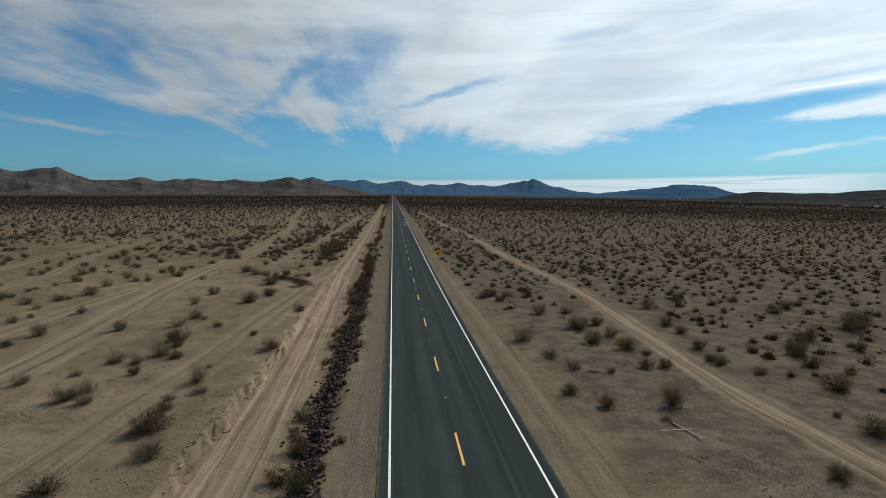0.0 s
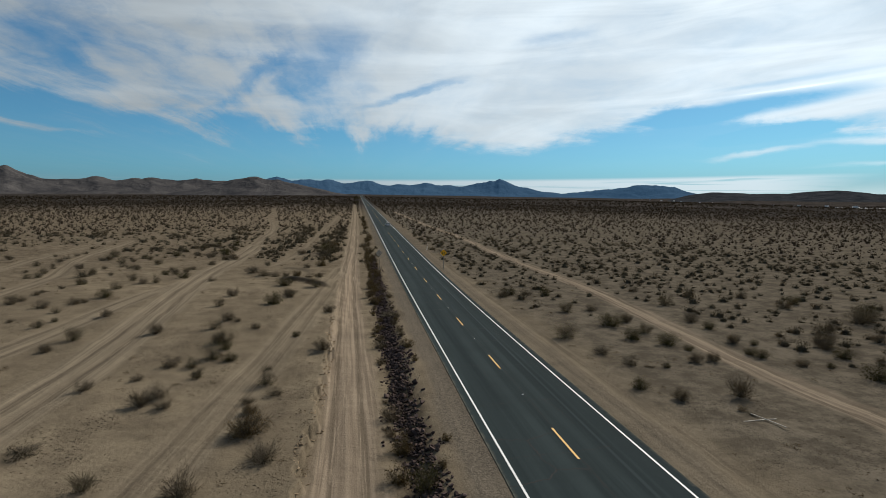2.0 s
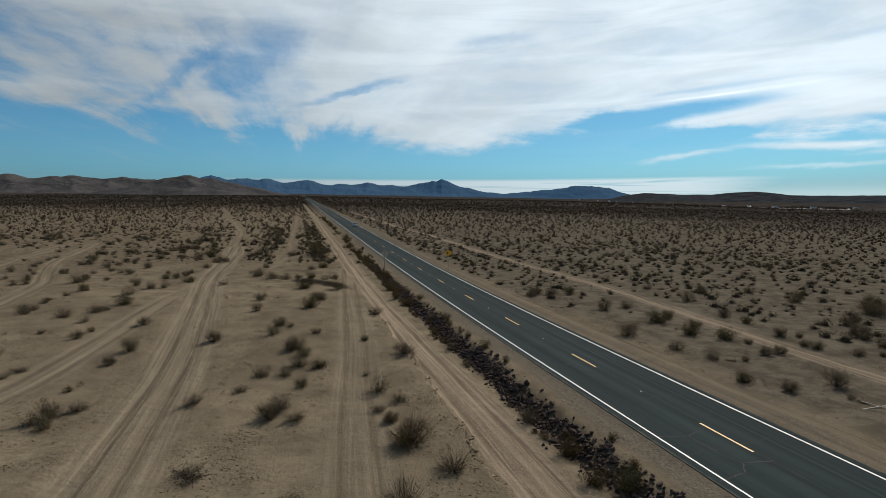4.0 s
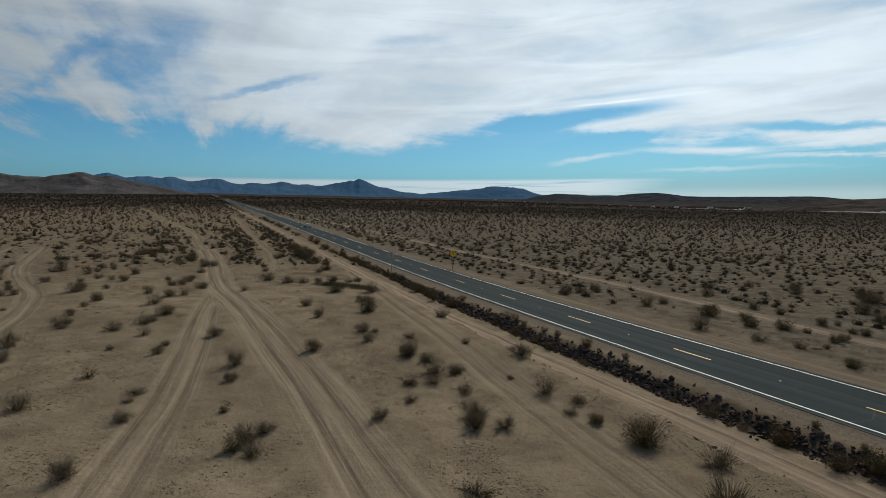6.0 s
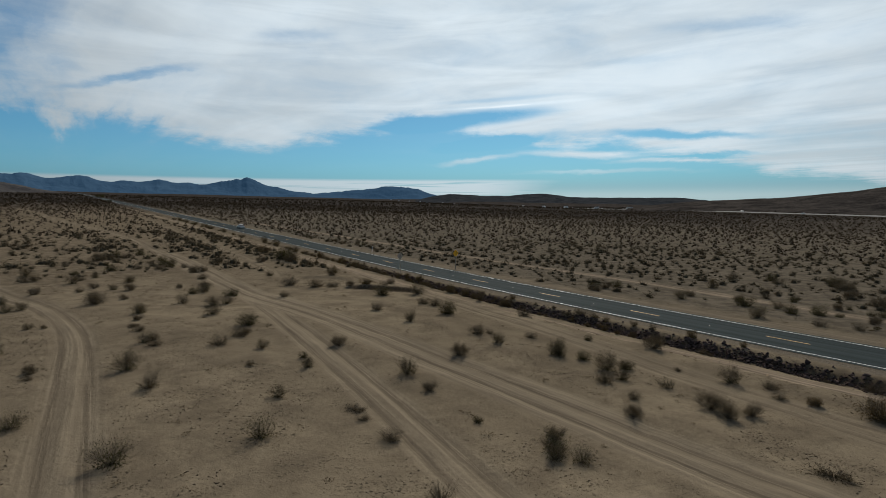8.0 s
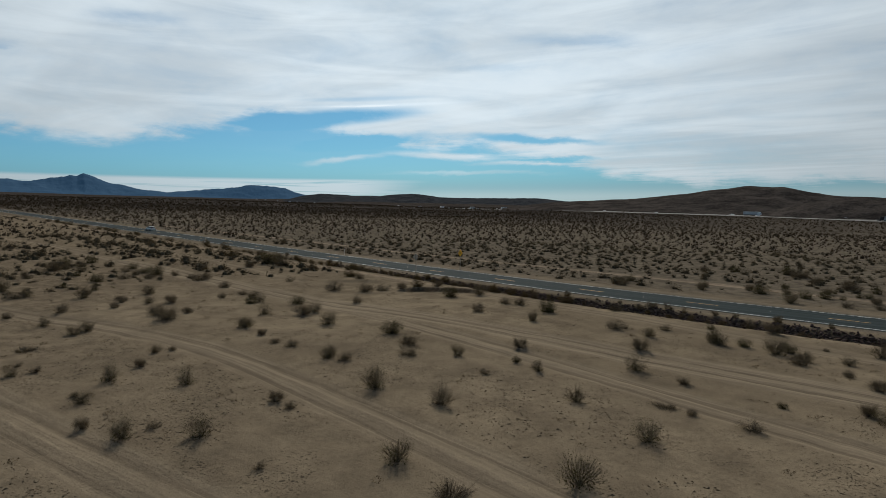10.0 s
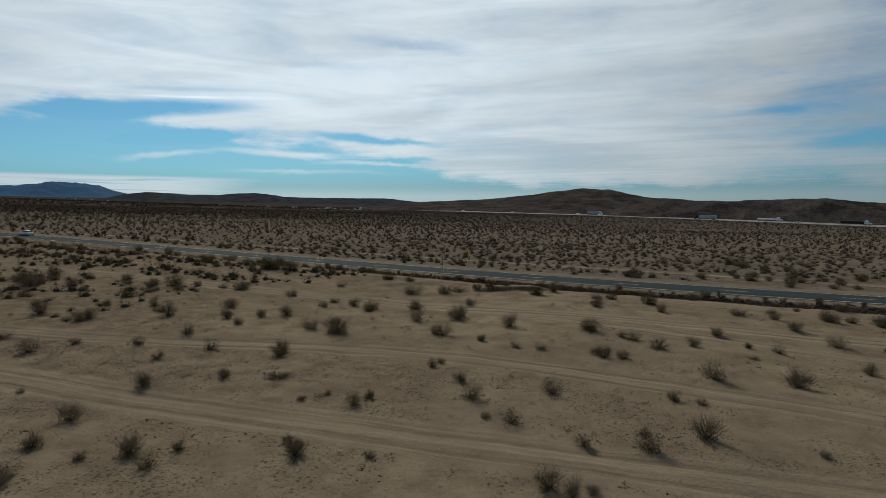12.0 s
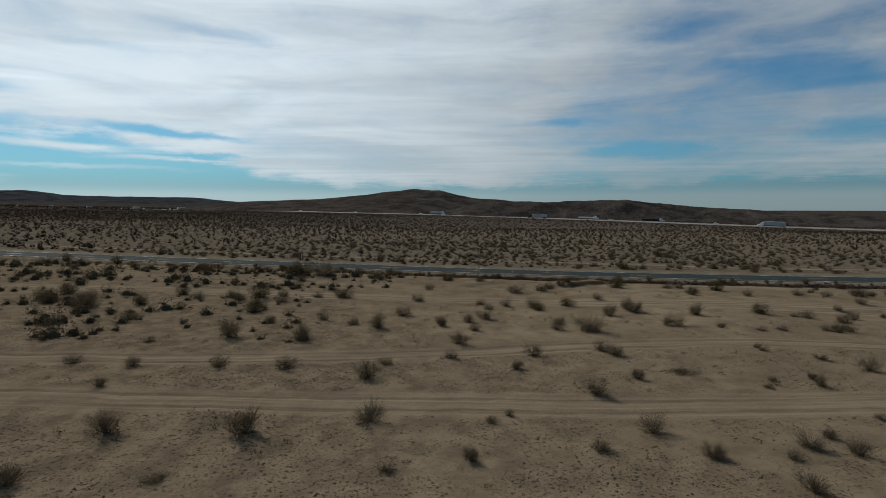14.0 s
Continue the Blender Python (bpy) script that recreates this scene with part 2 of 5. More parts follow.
def ground_material():
    mat, nt, bsdf = material("desert_sand", 1.0, 0.0, 0.0)
    net = Net(nt)
    pos = net.pos()
    large = net.noise(pos, 0.035, 4.0, 0.55, 0.6)
    mid = net.noise(pos, 0.35, 5.0, 0.6, 0.3)
    fine = net.noise(pos, 3.2, 6.0, 0.7)
    grit = net.noise(pos, 13.0, 4.0, 0.75)
    sand = net.mix(net.ramp(large, 0.35, 0.65), (0.205, 0.155, 0.099), (0.283, 0.215, 0.137))
    sand = net.mix(net.ramp(mid, 0.35, 0.7), sand, (0.162, 0.122, 0.079))
    sand = net.mix(net.math("MULTIPLY", net.ramp(fine, 0.45, 0.75), 0.32), sand, (0.080, 0.059, 0.039))
    sand = net.mix(net.math("MULTIPLY", net.ramp(grit, 0.52, 0.68), 0.34), sand, (0.060, 0.045, 0.032))
    sand = net.mix(net.math("MULTIPLY", net.ramp(grit, 0.46, 0.32), 0.2), sand, (0.30, 0.235, 0.16))
    # darker gravelly soil on the eastern flats; a darker tone far west and north-west
    soil = net.mix(net.ramp(net.noise(pos, 0.5, 5.0, 0.7), 0.35, 0.65), (0.094, 0.075, 0.053), (0.178, 0.142, 0.100))
    soil = net.mix(net.math("MULTIPLY", net.ramp(net.noise(pos, 5.0, 5.0, 0.75), 0.52, 0.66), 0.55), soil, (0.055, 0.045, 0.034))
    sand = net.mix(net.attr("soil"), sand, soil)
    west_tone = net.mix(net.ramp(net.noise(pos, 0.6, 5.0, 0.7), 0.35, 0.65), (0.132, 0.099, 0.065), (0.232, 0.175, 0.113))
    sand = net.mix(net.attr("west_tone"), sand, west_tone)
    # crumbs of gravel and dead litter lie in patches away from the wheel tracks
    track = net.attr("track")
    strewn = net.math("ADD", net.noise(pos, 0.22, 5.0, 0.65), net.math("MULTIPLY", net.attr("west_tone"), 0.12))
    patch = net.math("MULTIPLY", net.ramp(strewn, 0.47, 0.62), net.math("SUBTRACT", 1.0, track, clamp=True))
    cells = net.node("ShaderNodeTexVoronoi", feature="F1")
    net.put(cells, "Vector", pos)
    cells.inputs["Scale"].default_value = 3.4
    crumb = net.math("MULTIPLY", net.ramp(net.math("ADD", cells.outputs["Distance"], net.math("MULTIPLY", grit, 0.35)), 0.48, 0.34), net.ramp(net.noise(pos, 1.1, 3.0, 0.6), 0.36, 0.48))
    pebbles = net.node("ShaderNodeTexVoronoi", feature="F1")
    net.put(pebbles, "Vector", pos)
    pebbles.inputs["Scale"].default_value = 8.0
    crumb = net.math("MAXIMUM", crumb, net.math("MULTIPLY", net.ramp(pebbles.outputs["Distance"], 0.34, 0.2), net.ramp(grit, 0.44, 0.56)))
    crumb = net.math("MULTIPLY", crumb, patch)
    sand = net.mix(net.math("MULTIPLY", crumb, 0.7), sand, (0.066, 0.051, 0.034))
    # wheel tracks: long streaks of bare, packed, paler sand with dark grey ruts
    across, along = net.attr("across"), net.attr("along")
    lines = net.noise(net.xyz(net.math("MULTIPLY", across, 3.2), net.math("MULTIPLY", along, 0.07)), 1.0, 4.0, 0.55, 0.5)
    wide = net.noise(net.xyz(net.math("MULTIPLY", across, 0.9), net.math("MULTIPLY", along, 0.03), 4.0), 1.0, 3.0, 0.5, 0.2)
    packed = net.mix(net.ramp(lines, 0.34, 0.68), (0.200, 0.153, 0.102), (0.295, 0.226, 0.149))
    packed = net.mix(net.math("MULTIPLY", net.ramp(wide, 0.5, 0.7), 0.35), packed, (0.112, 0.086, 0.060))
    packed = net.mix(net.math("MULTIPLY", net.attr("fresh"), 0.75), packed, net.mix(net.ramp(lines, 0.38, 0.66), (0.275, 0.200, 0.138), (0.45, 0.333, 0.230)))
    rut = net.ramp(net.math("ABSOLUTE", net.math("SUBTRACT", net.math("ABSOLUTE", net.math("ADD", across, net.math("MULTIPLY", net.math("SUBTRACT", wide, 0.5), 0.5))), 0.8)), 0.36, 0.10)
    rut = net.math("MULTIPLY", rut, net.ramp(net.noise(net.xyz(net.math("MULTIPLY", across, 5.0), net.math("MULTIPLY", along, 0.12), 9.0), 1.0, 5.0, 0.7), 0.36, 0.54))
    packed = net.mix(net.math("MULTIPLY", rut, 0.65), packed, (0.082, 0.061, 0.043))
    sand = net.mix(net.math("MULTIPLY", track, 0.88), sand, packed)
    # the bank face's shade put into the colour; the ditch bed darkened too
    sand = net.mix(net.math("MULTIPLY", net.attr("shade_and_bed"), 0.82), sand, (0.040, 0.027, 0.017))
    # gravel shoulder beside the asphalt
    gravel = net.attr("gravel")
    stones = net.mix(net.ramp(net.noise(pos, 7.5, 6.0, 0.8), 0.38, 0.64), (0.062, 0.051, 0.041), (0.205, 0.168, 0.126))
    sand = net.mix(net.math("MULTIPLY", gravel, 0.7), sand, stones)
    # far out, low scrub too small to build mottles the plain
    scrub = net.attr("scrub")
    tufts = net.ramp(net.math("ADD", net.noise(pos, 0.55, 3.0, 0.7), net.math("MULTIPLY", scrub, 0.26)), 0.46, 0.60)
    bushes = net.mix(net.ramp(net.noise(pos, 0.03, 8.0, 0.78), 0.38, 0.62), (0.032, 0.026, 0.022), (0.083, 0.068, 0.056))
    sand = net.mix(net.math("MULTIPLY", scrub, tufts), sand, bushes)
    net.put(bsdf, "Base Color", net.mix(1.0, sand, (0.662, 0.700, 0.752), "MULTIPLY"))
    relief = net.math("ADD", net.math("MULTIPLY", fine, 0.6), net.math("MULTIPLY", grit, 0.35))
    relief = net.math("ADD", relief, net.math("MULTIPLY", net.noise(pos, 0.9, 3.0, 0.6), 1.1))
    relief = net.math("ADD", relief, net.math("MULTIPLY", net.math("MULTIPLY", lines, track), 0.6))
    relief = net.math("ADD", relief, net.math("MULTIPLY", crumb, 0.5))
    net.bump(bsdf, relief, 1.0, 0.07)
    return mat


def asphalt_material():
    mat, nt, bsdf = material("worn_asphalt", 0.9, 0.0, 0.02)
    net = Net(nt)
    pos = net.pos()
    sep = net.node("ShaderNodeSeparateXYZ")
    net.put(sep, 0, pos)
    x, y = sep.outputs[0], sep.outputs[1]
    long = net.noise(net.xyz(net.math("MULTIPLY", x, 1.1), net.math("MULTIPLY", y, 0.02)), 1.0, 4.0, 0.6)
    patch = net.noise(pos, 0.22, 4.0, 0.6)
    grain = net.noise(pos, 22.0, 3.0, 0.7)
    col = net.mix(net.ramp(long, 0.35, 0.65), (0.031, 0.036, 0.035), (0.051, 0.057, 0.054))
    col = net.mix(net.math("MULTIPLY", net.ramp(patch, 0.4, 0.65), 0.5), col, (0.036, 0.040, 0.038))
    # wheel paths polished paler, a newer darker strip along the east lane's outer half
    lane = net.math("ABSOLUTE", net.math("SUBTRACT", net.math("ABSOLUTE", x), 1.75))
    wheel = net.ramp(net.math("ABSOLUTE", net.math("SUBTRACT", lane, 0.85)), 0.45, 0.1)
    col = net.mix(net.math("MULTIPLY", wheel, 0.35), col, (0.052, 0.058, 0.056))
    # oil dripped along the middle of each lane
    col = net.mix(net.math("MULTIPLY", net.ramp(net.math("ADD", lane, net.math("MULTIPLY", net.math("SUBTRACT", long, 0.5), 0.6)), 0.6, 0.1), 0.35), col, (0.022, 0.026, 0.027))
    edge = net.ramp(net.math("ADD", x, net.math("MULTIPLY", net.math("SUBTRACT", patch, 0.5), 0.3)), 2.35, 2.5)
    col = net.mix(net.math("MULTIPLY", edge, 0.45), col, (0.027, 0.031, 0.031))
    col = net.mix(net.math("MULTIPLY", net.ramp(grain, 0.5, 0.8), 0.3), col, (0.095, 0.098, 0.092))
    seam = net.ramp(net.math("ABSOLUTE", net.math("SUBTRACT", x, 1.9)), 0.14, 0.02)
    col = net.mix(net.math("MULTIPLY", seam, net.math("MULTIPLY", long, 0.55)), col, (0.10, 0.105, 0.10))
    # sand blown in over the ragged edges
    rag = net.math("ADD", net.math("ABSOLUTE", x), net.math("MULTIPLY", net.math("SUBTRACT", net.noise(pos, 1.6, 5.0, 0.7), 0.5), 0.5))
    col = net.mix(net.math("MULTIPLY", net.ramp(rag, 3.8, 4.1), 0.7), col, (0.20, 0.155, 0.11))
    net.put(bsdf, "Base Color", net.mix(1.0, col, (0.56, 0.67, 0.72), "MULTIPLY"))
    net.bump(bsdf, grain, 0.35, 0.01)
    return mat


def paint_material(name, colour):
    mat, nt, bsdf = material(name, 0.6, 0.0, 0.3)
    net = Net(nt)
    pos = net.pos()
    wear = net.math("ADD", net.math("MULTIPLY", net.noise(pos, 1.2, 4.0, 0.6), 0.5), net.math("MULTIPLY", net.noise(pos, 18.0, 3.0, 0.7), 0.5))
    net.put(bsdf, "Base Color", net.mix(net.ramp(wear, 0.52, 0.72), colour, [0.45 * c + 0.05 for c in colour]))
    return mat


def leaf_material(name, dark, light, drift=None):
    """Foliage or twigs: each blade of a mesh takes its own tone, each clump drifts towards another colour."""
    mat, nt, bsdf = material(name, 1.0, 0.0, 0.0)
    net = Net(nt)
    island = net.node("ShaderNodeNewGeometry").outputs["Random Per Island"]
    each = net.node("ShaderNodeObjectInfo").outputs["Random"]
    tone = net.math("ADD", net.math("MULTIPLY", island, 0.65), net.math("MULTIPLY", each, 0.35))
    colour = net.mix(tone, dark, light)
    if drift:
        colour = net.mix(net.ramp(net.noise(net.pos(), 0.45, 2.0, 0.5), 0.38, 0.62), colour, net.mix(1.0, colour, drift, "MULTIPLY"))
    net.put(bsdf, "Base Color", colour)
    # thin leaves let some of the sun through
    thin = net.node("ShaderNodeBsdfTranslucent")
    net.put(thin, "Color", net.mix(1.0, colour, (1.0, 0.86, 0.6), "MULTIPLY"))
    blend = net.node("ShaderNodeMixShader")
    blend.inputs[0].default_value = 0.18
    nt.links.new(bsdf.outputs[0], blend.inputs[1]), nt.links.new(thin.outputs[0], blend.inputs[2])
    nt.links.new(blend.outputs[0], nt.nodes["Material Output"].inputs[0])
    return mat


def mountain_material(name, dark, light, scale, glow=None, relief=0.6):
    mat, nt, bsdf = material(name, 1.0, 0.0, 0.0)
    net = Net(nt)
    pos = net.pos()
    big = net.noise(pos, scale, 6.0, 0.65, 0.5)
    small = net.noise(pos, scale * 9, 5.0, 0.7)
    tone = net.math("ADD", net.math("MULTIPLY", big, 0.6), net.math("MULTIPLY", small, 0.4))
    net.put(bsdf, "Base Color", net.mix(net.ramp(tone, 0.36, 0.64), dark, light))
    # faint emission stands in for the haze of distance
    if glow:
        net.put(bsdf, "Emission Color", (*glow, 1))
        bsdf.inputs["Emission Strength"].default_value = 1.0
    net.bump(bsdf, big, relief, 0.25 / scale)
    return mat


SAND = ground_material()
ASPHALT = asphalt_material()
WHITE_LINE = paint_material("white_road_paint", (0.62, 0.62, 0.60))
YELLOW_LINE = paint_material("yellow_road_paint", (0.56, 0.33, 0.08))
STEM = leaf_material("grey_brown_twigs", (0.046, 0.038, 0.028), (0.155, 0.130, 0.098))
GOLD = leaf_material("olive_gold_leaves", (0.034, 0.026, 0.0120), (0.128, 0.094, 0.044))
OLIVE = leaf_material("olive_leaves", (0.023, 0.0212, 0.0102), (0.094, 0.086, 0.043))
DULL = leaf_material("dull_grey_leaves", (0.028, 0.0240, 0.0164), (0.106, 0.089, 0.062))
DARK = leaf_material("dark_green_leaves", (0.021, 0.020, 0.009), (0.078, 0.072, 0.031))
TAWNY = leaf_material("tawny_twig_leaves", (0.044, 0.031, 0.0155), (0.160, 0.114, 0.058))
STRAW = leaf_material("dry_straw_leaves", (0.12, 0.088, 0.05), (0.26, 0.19, 0.11))
FAR_LEAF = leaf_material("far_scrub_leaves", (0.0245, 0.0222, 0.0162), (0.092, 0.0820, 0.0580), (1.4, 1.24, 1.15))
PLAIN_LEAF = leaf_material("open_plain_scrub_leaves", (0.0128, 0.0110, 0.0082), (0.060, 0.0510, 0.0370), (1.4, 1.22, 1.15))
DRY = leaf_material("dry_plant_leaves", (0.050, 0.037, 0.023), (0.15, 0.112, 0.070))
ROCK = plain("purple_grey_rock", (0.066, 0.047, 0.038), 0.95, spec=0.0, vary=0.55, scale=2.5, bump=0.5)


# ---- shape of the land ----
def smooth(a, b, x):
    t = np.clip((np.asarray(x, float) - a) / (b - a), 0, 1)
    return t * t * (3 - 2 * t)


def road_height(y):
    """The road runs level at first, then climbs steadily to the north."""
    q = (np.asarray(y, float) - 69) / 22
    return -0.55 + 0.0285 * 22 * (np.log1p(np.exp(-np.abs(q))) + np.maximum(q, 0))


def hashed(ix, iy, seed):
    n = (ix.astype(np.int64) * 374761393 + iy.astype(np.int64) * 668265263 + seed * 974711) & 0xFFFFFFFF
    n = ((n ^ (n >> 13)) * 1274126177) & 0xFFFFFFFF
    return ((n ^ (n >> 16)) & 0xFFFF) / 65535.0


def value_noise(x, y, seed=0):
    ix, iy = np.floor(x), np.floor(y)
    fx, fy = x - ix, y - iy
    fx, fy = fx * fx * (3 - 2 * fx), fy * fy * (3 - 2 * fy)
    a, b = hashed(ix, iy, seed), hashed(ix + 1, iy, seed)
    c, d = hashed(ix, iy + 1, seed), hashed(ix + 1, iy + 1, seed)
    return (a + (b - a) * fx) * (1 - fy) + (c + (d - c) * fx) * fy - 0.5


def fbm(x, y, octaves=4, seed=0):
    total, gain = 0, 1.0
    for k in range(octaves):
        total = total + gain * value_noise(x * 2 ** k, y * 2 ** k, seed + k)
        gain *= 0.5
    return total


TRACKS = {
    "service": (3.4, 0.8, [(-10.7, 2), (-10.9, 25), (-11.3, 48), (-12.0, 90), (-11.9, 135), (-11.9, 180), (-12.4, 330), (-14.5, 600)]),
    "spur": (3.2, 0.65, [(-20.5, 6), (-19.0, 24), (-17.9, 36), (-16.5, 50), (-14.9, 72), (-13.0, 96)]),
    "twin": (2.8, 0.85, [(-43, 10), (-40.2, 30), (-37.8, 46), (-36.1, 66), (-34.2, 90), (-34.6, 120), (-36.6, 148), (-38.6, 185), (-44, 225), (-54, 285), (-64, 360), (-76, 450)]),
    "main": (4.2, 1.0, [(-29, 4), (-29.6, 27), (-30.0, 42), (-31.2, 58), (-32.6, 73), (-34.2, 90), (-34.6, 120), (-35.6, 140)]),
    "shoulder": (1.0, 0.6, [(-5.15, -10), (-5.1, 40), (-5.15, 90), (-5.1, 140)]),
    "verge": (2.6, 0.55, [(5.9, -10), (5.8, 40), (5.6, 80), (5.5, 130)]),
    "loop": (2.8, 0.8, [(-54.5, 12), (-53.6, 40), (-52.7, 58), (-52.6, 71), (-54.9, 86), (-59.2, 99), (-63.5, 116), (-68, 150)]),
    "west": (3.2, 0.7, [(-58, 30), (-62.5, 52), (-65.3, 67), (-66.8, 80), (-68.4, 97), (-70.8, 117), (-74, 150)]),
    "east": (2.5, 0.9, [(19, -10), (20.0, 20), (19.8, 33), (21.7, 55), (23.4, 80), (22.4, 115), (22.3, 180), (19, 240), (16, 380)]),
    "cut": (2.2, 0.55, [(-26, 100), (-24.4, 111), (-23.3, 125), (-23.2, 145), (-22.8, 180), (-21.9, 235), (-21.3, 305)]),
}


def curve_points(ctrl, step=1.5):
    """A smooth line through the control points."""
    pts, out = [Vector(p) for p in ctrl], []
    pts = [2 * pts[0] - pts[1]] + pts + [2 * pts[-1] - pts[-2]]
    for a, b, c, d in zip(pts, pts[1:], pts[2:], pts[3:]):
        k = max(2, int((c - b).length / step))
        for i in range(k):
            t = i / k
            out.append(0.5 * (2 * b + (c - a) * t + (2 * a - 5 * b + 4 * c - d) * t * t + (3 * b - a - 3 * c + d) * t ** 3))
    return np.array([tuple(p) for p in out + [pts[-2]]])


LINES = {name: (width, worn, curve_points(ctrl)) for name, (width, worn, ctrl) in TRACKS.items()}


def track_fields(x, y):
    """How much of a wheel track lies at each place, with the place across and along it."""
    mask, across, along = np.zeros_like(x), np.zeros_like(x), np.zeros_like(x)
    for k, (width, worn, line) in enumerate(LINES.values()):
        lo, hi = line.min(0) - 6, line.max(0) + 6
        near = np.nonzero((x > lo[0]) & (x < hi[0]) & (y > lo[1]) & (y < hi[1]))[0]
        if not len(near):
            continue
        best, off, run, start = np.full(len(near), 1e9), np.zeros(len(near)), np.zeros(len(near)), 0.0
        for (ax, ay), (bx, by) in zip(line, line[1:]):
            dx, dy = bx - ax, by - ay
            length = math.hypot(dx, dy)
            t = np.clip(((x[near] - ax) * dx + (y[near] - ay) * dy) / length ** 2, 0, 1)
            ex, ey = x[near] - ax - t * dx, y[near] - ay - t * dy
            dist = np.hypot(ex, ey)
            closer = dist < best
            best[closer], run[closer] = dist[closer], (start + t * length)[closer]
            off[closer] = (np.sign(ex * dy - ey * dx) * dist)[closer]
            start += length
        wobble = 0.5 * fbm(x[near] * 0.3, y[near] * 0.3, 3, 40 + k)
        here = worn * (1 - smooth(width / 2 - 0.45, width / 2 + 0.55, best + wobble))
        # a broad, well-worn track lies over a faint one
        take = here > mask[near] * (0.25 if worn > 0.95 else 1.0)
        mask[near[take]] = np.maximum(here, mask[near])[take]
        across[near[take]], along[near[take]] = off[take], run[take] + 700 * k
    return mask, across, along


# the highway in the east: places along it, with the height
HWY = np.array([(209.6, -505, -11), (355.4, -212.3, -6.4), (388, -147, -4.8), (454.9, -12.8, -1.0), (536.1, 150.1, 3.0), (655.6, 390, 6.6), (843.8, 767.7, 9.6), (978, 1037, 12.1),
                (1057, 1195, 14.2), (1132, 1392, 16.2), (1217, 1766, 24.6), (1322, 2116, 35), (1427, 2519, 48), (1493, 2938, 63), (1558, 3357, 77)])
HWY_RUN = np.concatenate([[0], np.cumsum(np.hypot(np.diff(HWY[:, 0]), np.diff(HWY[:, 1])))]) - 400.0


def highway_at(s, off=0.0):
    """Place and heading on the highway, s metres along it and off metres to its east."""
    s = np.asarray(s, float)
    x, y, z = (np.interp(s, HWY_RUN, HWY[:, i]) for i in range(3))
    dx, dy = (np.interp(s + 40, HWY_RUN, HWY[:, i]) - np.interp(s - 40, HWY_RUN, HWY[:, i]) for i in (0, 1))
    length = np.hypot(dx, dy)
    return x + off * dy / length, y - off * dx / length, z, np.degrees(np.arctan2(dx, dy))


def highway_beside(x, y):
    """How far each place lies east of the highway, and the highway's height there."""
    best, off, high = np.full(x.shape, 1e9), np.full(x.shape, 1e9), np.zeros(x.shape)
    for (ax, ay, az), (bx, by, bz) in zip(HWY, HWY[1:]):
        dx, dy = bx - ax, by - ay
        length = math.hypot(dx, dy)
        t = np.clip(((x - ax) * dx + (y - ay) * dy) / length ** 2, 0, 1)
        ex, ey = x - ax - t * dx, y - ay - t * dy
        dist = np.hypot(ex, ey)
        closer = dist < best
        best, high = np.where(closer, dist, best), np.where(closer, az + t * (bz - az), high)
        off = np.where(closer, np.copysign(dist, ex * dy - ey * dx), off)
    return off, high


BANKS = ((-22.3, 83.6, -14.4, 76.0, 0.5), (-23.5, 97.0, -18.0, 90.5, 0.3))


def bank_fields(x, y, bank):
    """How far each place lies behind the bank's edge, and how fully the bank stands there."""
    ax, ay, bx, by, _ = bank
    dx, dy = bx - ax, by - ay
    length = math.hypot(dx, dy)
    t = ((x - ax) * dx + (y - ay) * dy) / length
    d = (-(x - ax) * dy + (y - ay) * dx) / length + 1.2 * fbm(x / 3.4, y / 3.4, 3, 61)
    return d, smooth(-1.0, 2.0, t) * (1 - smooth(length - 2.0, length + 1, t))


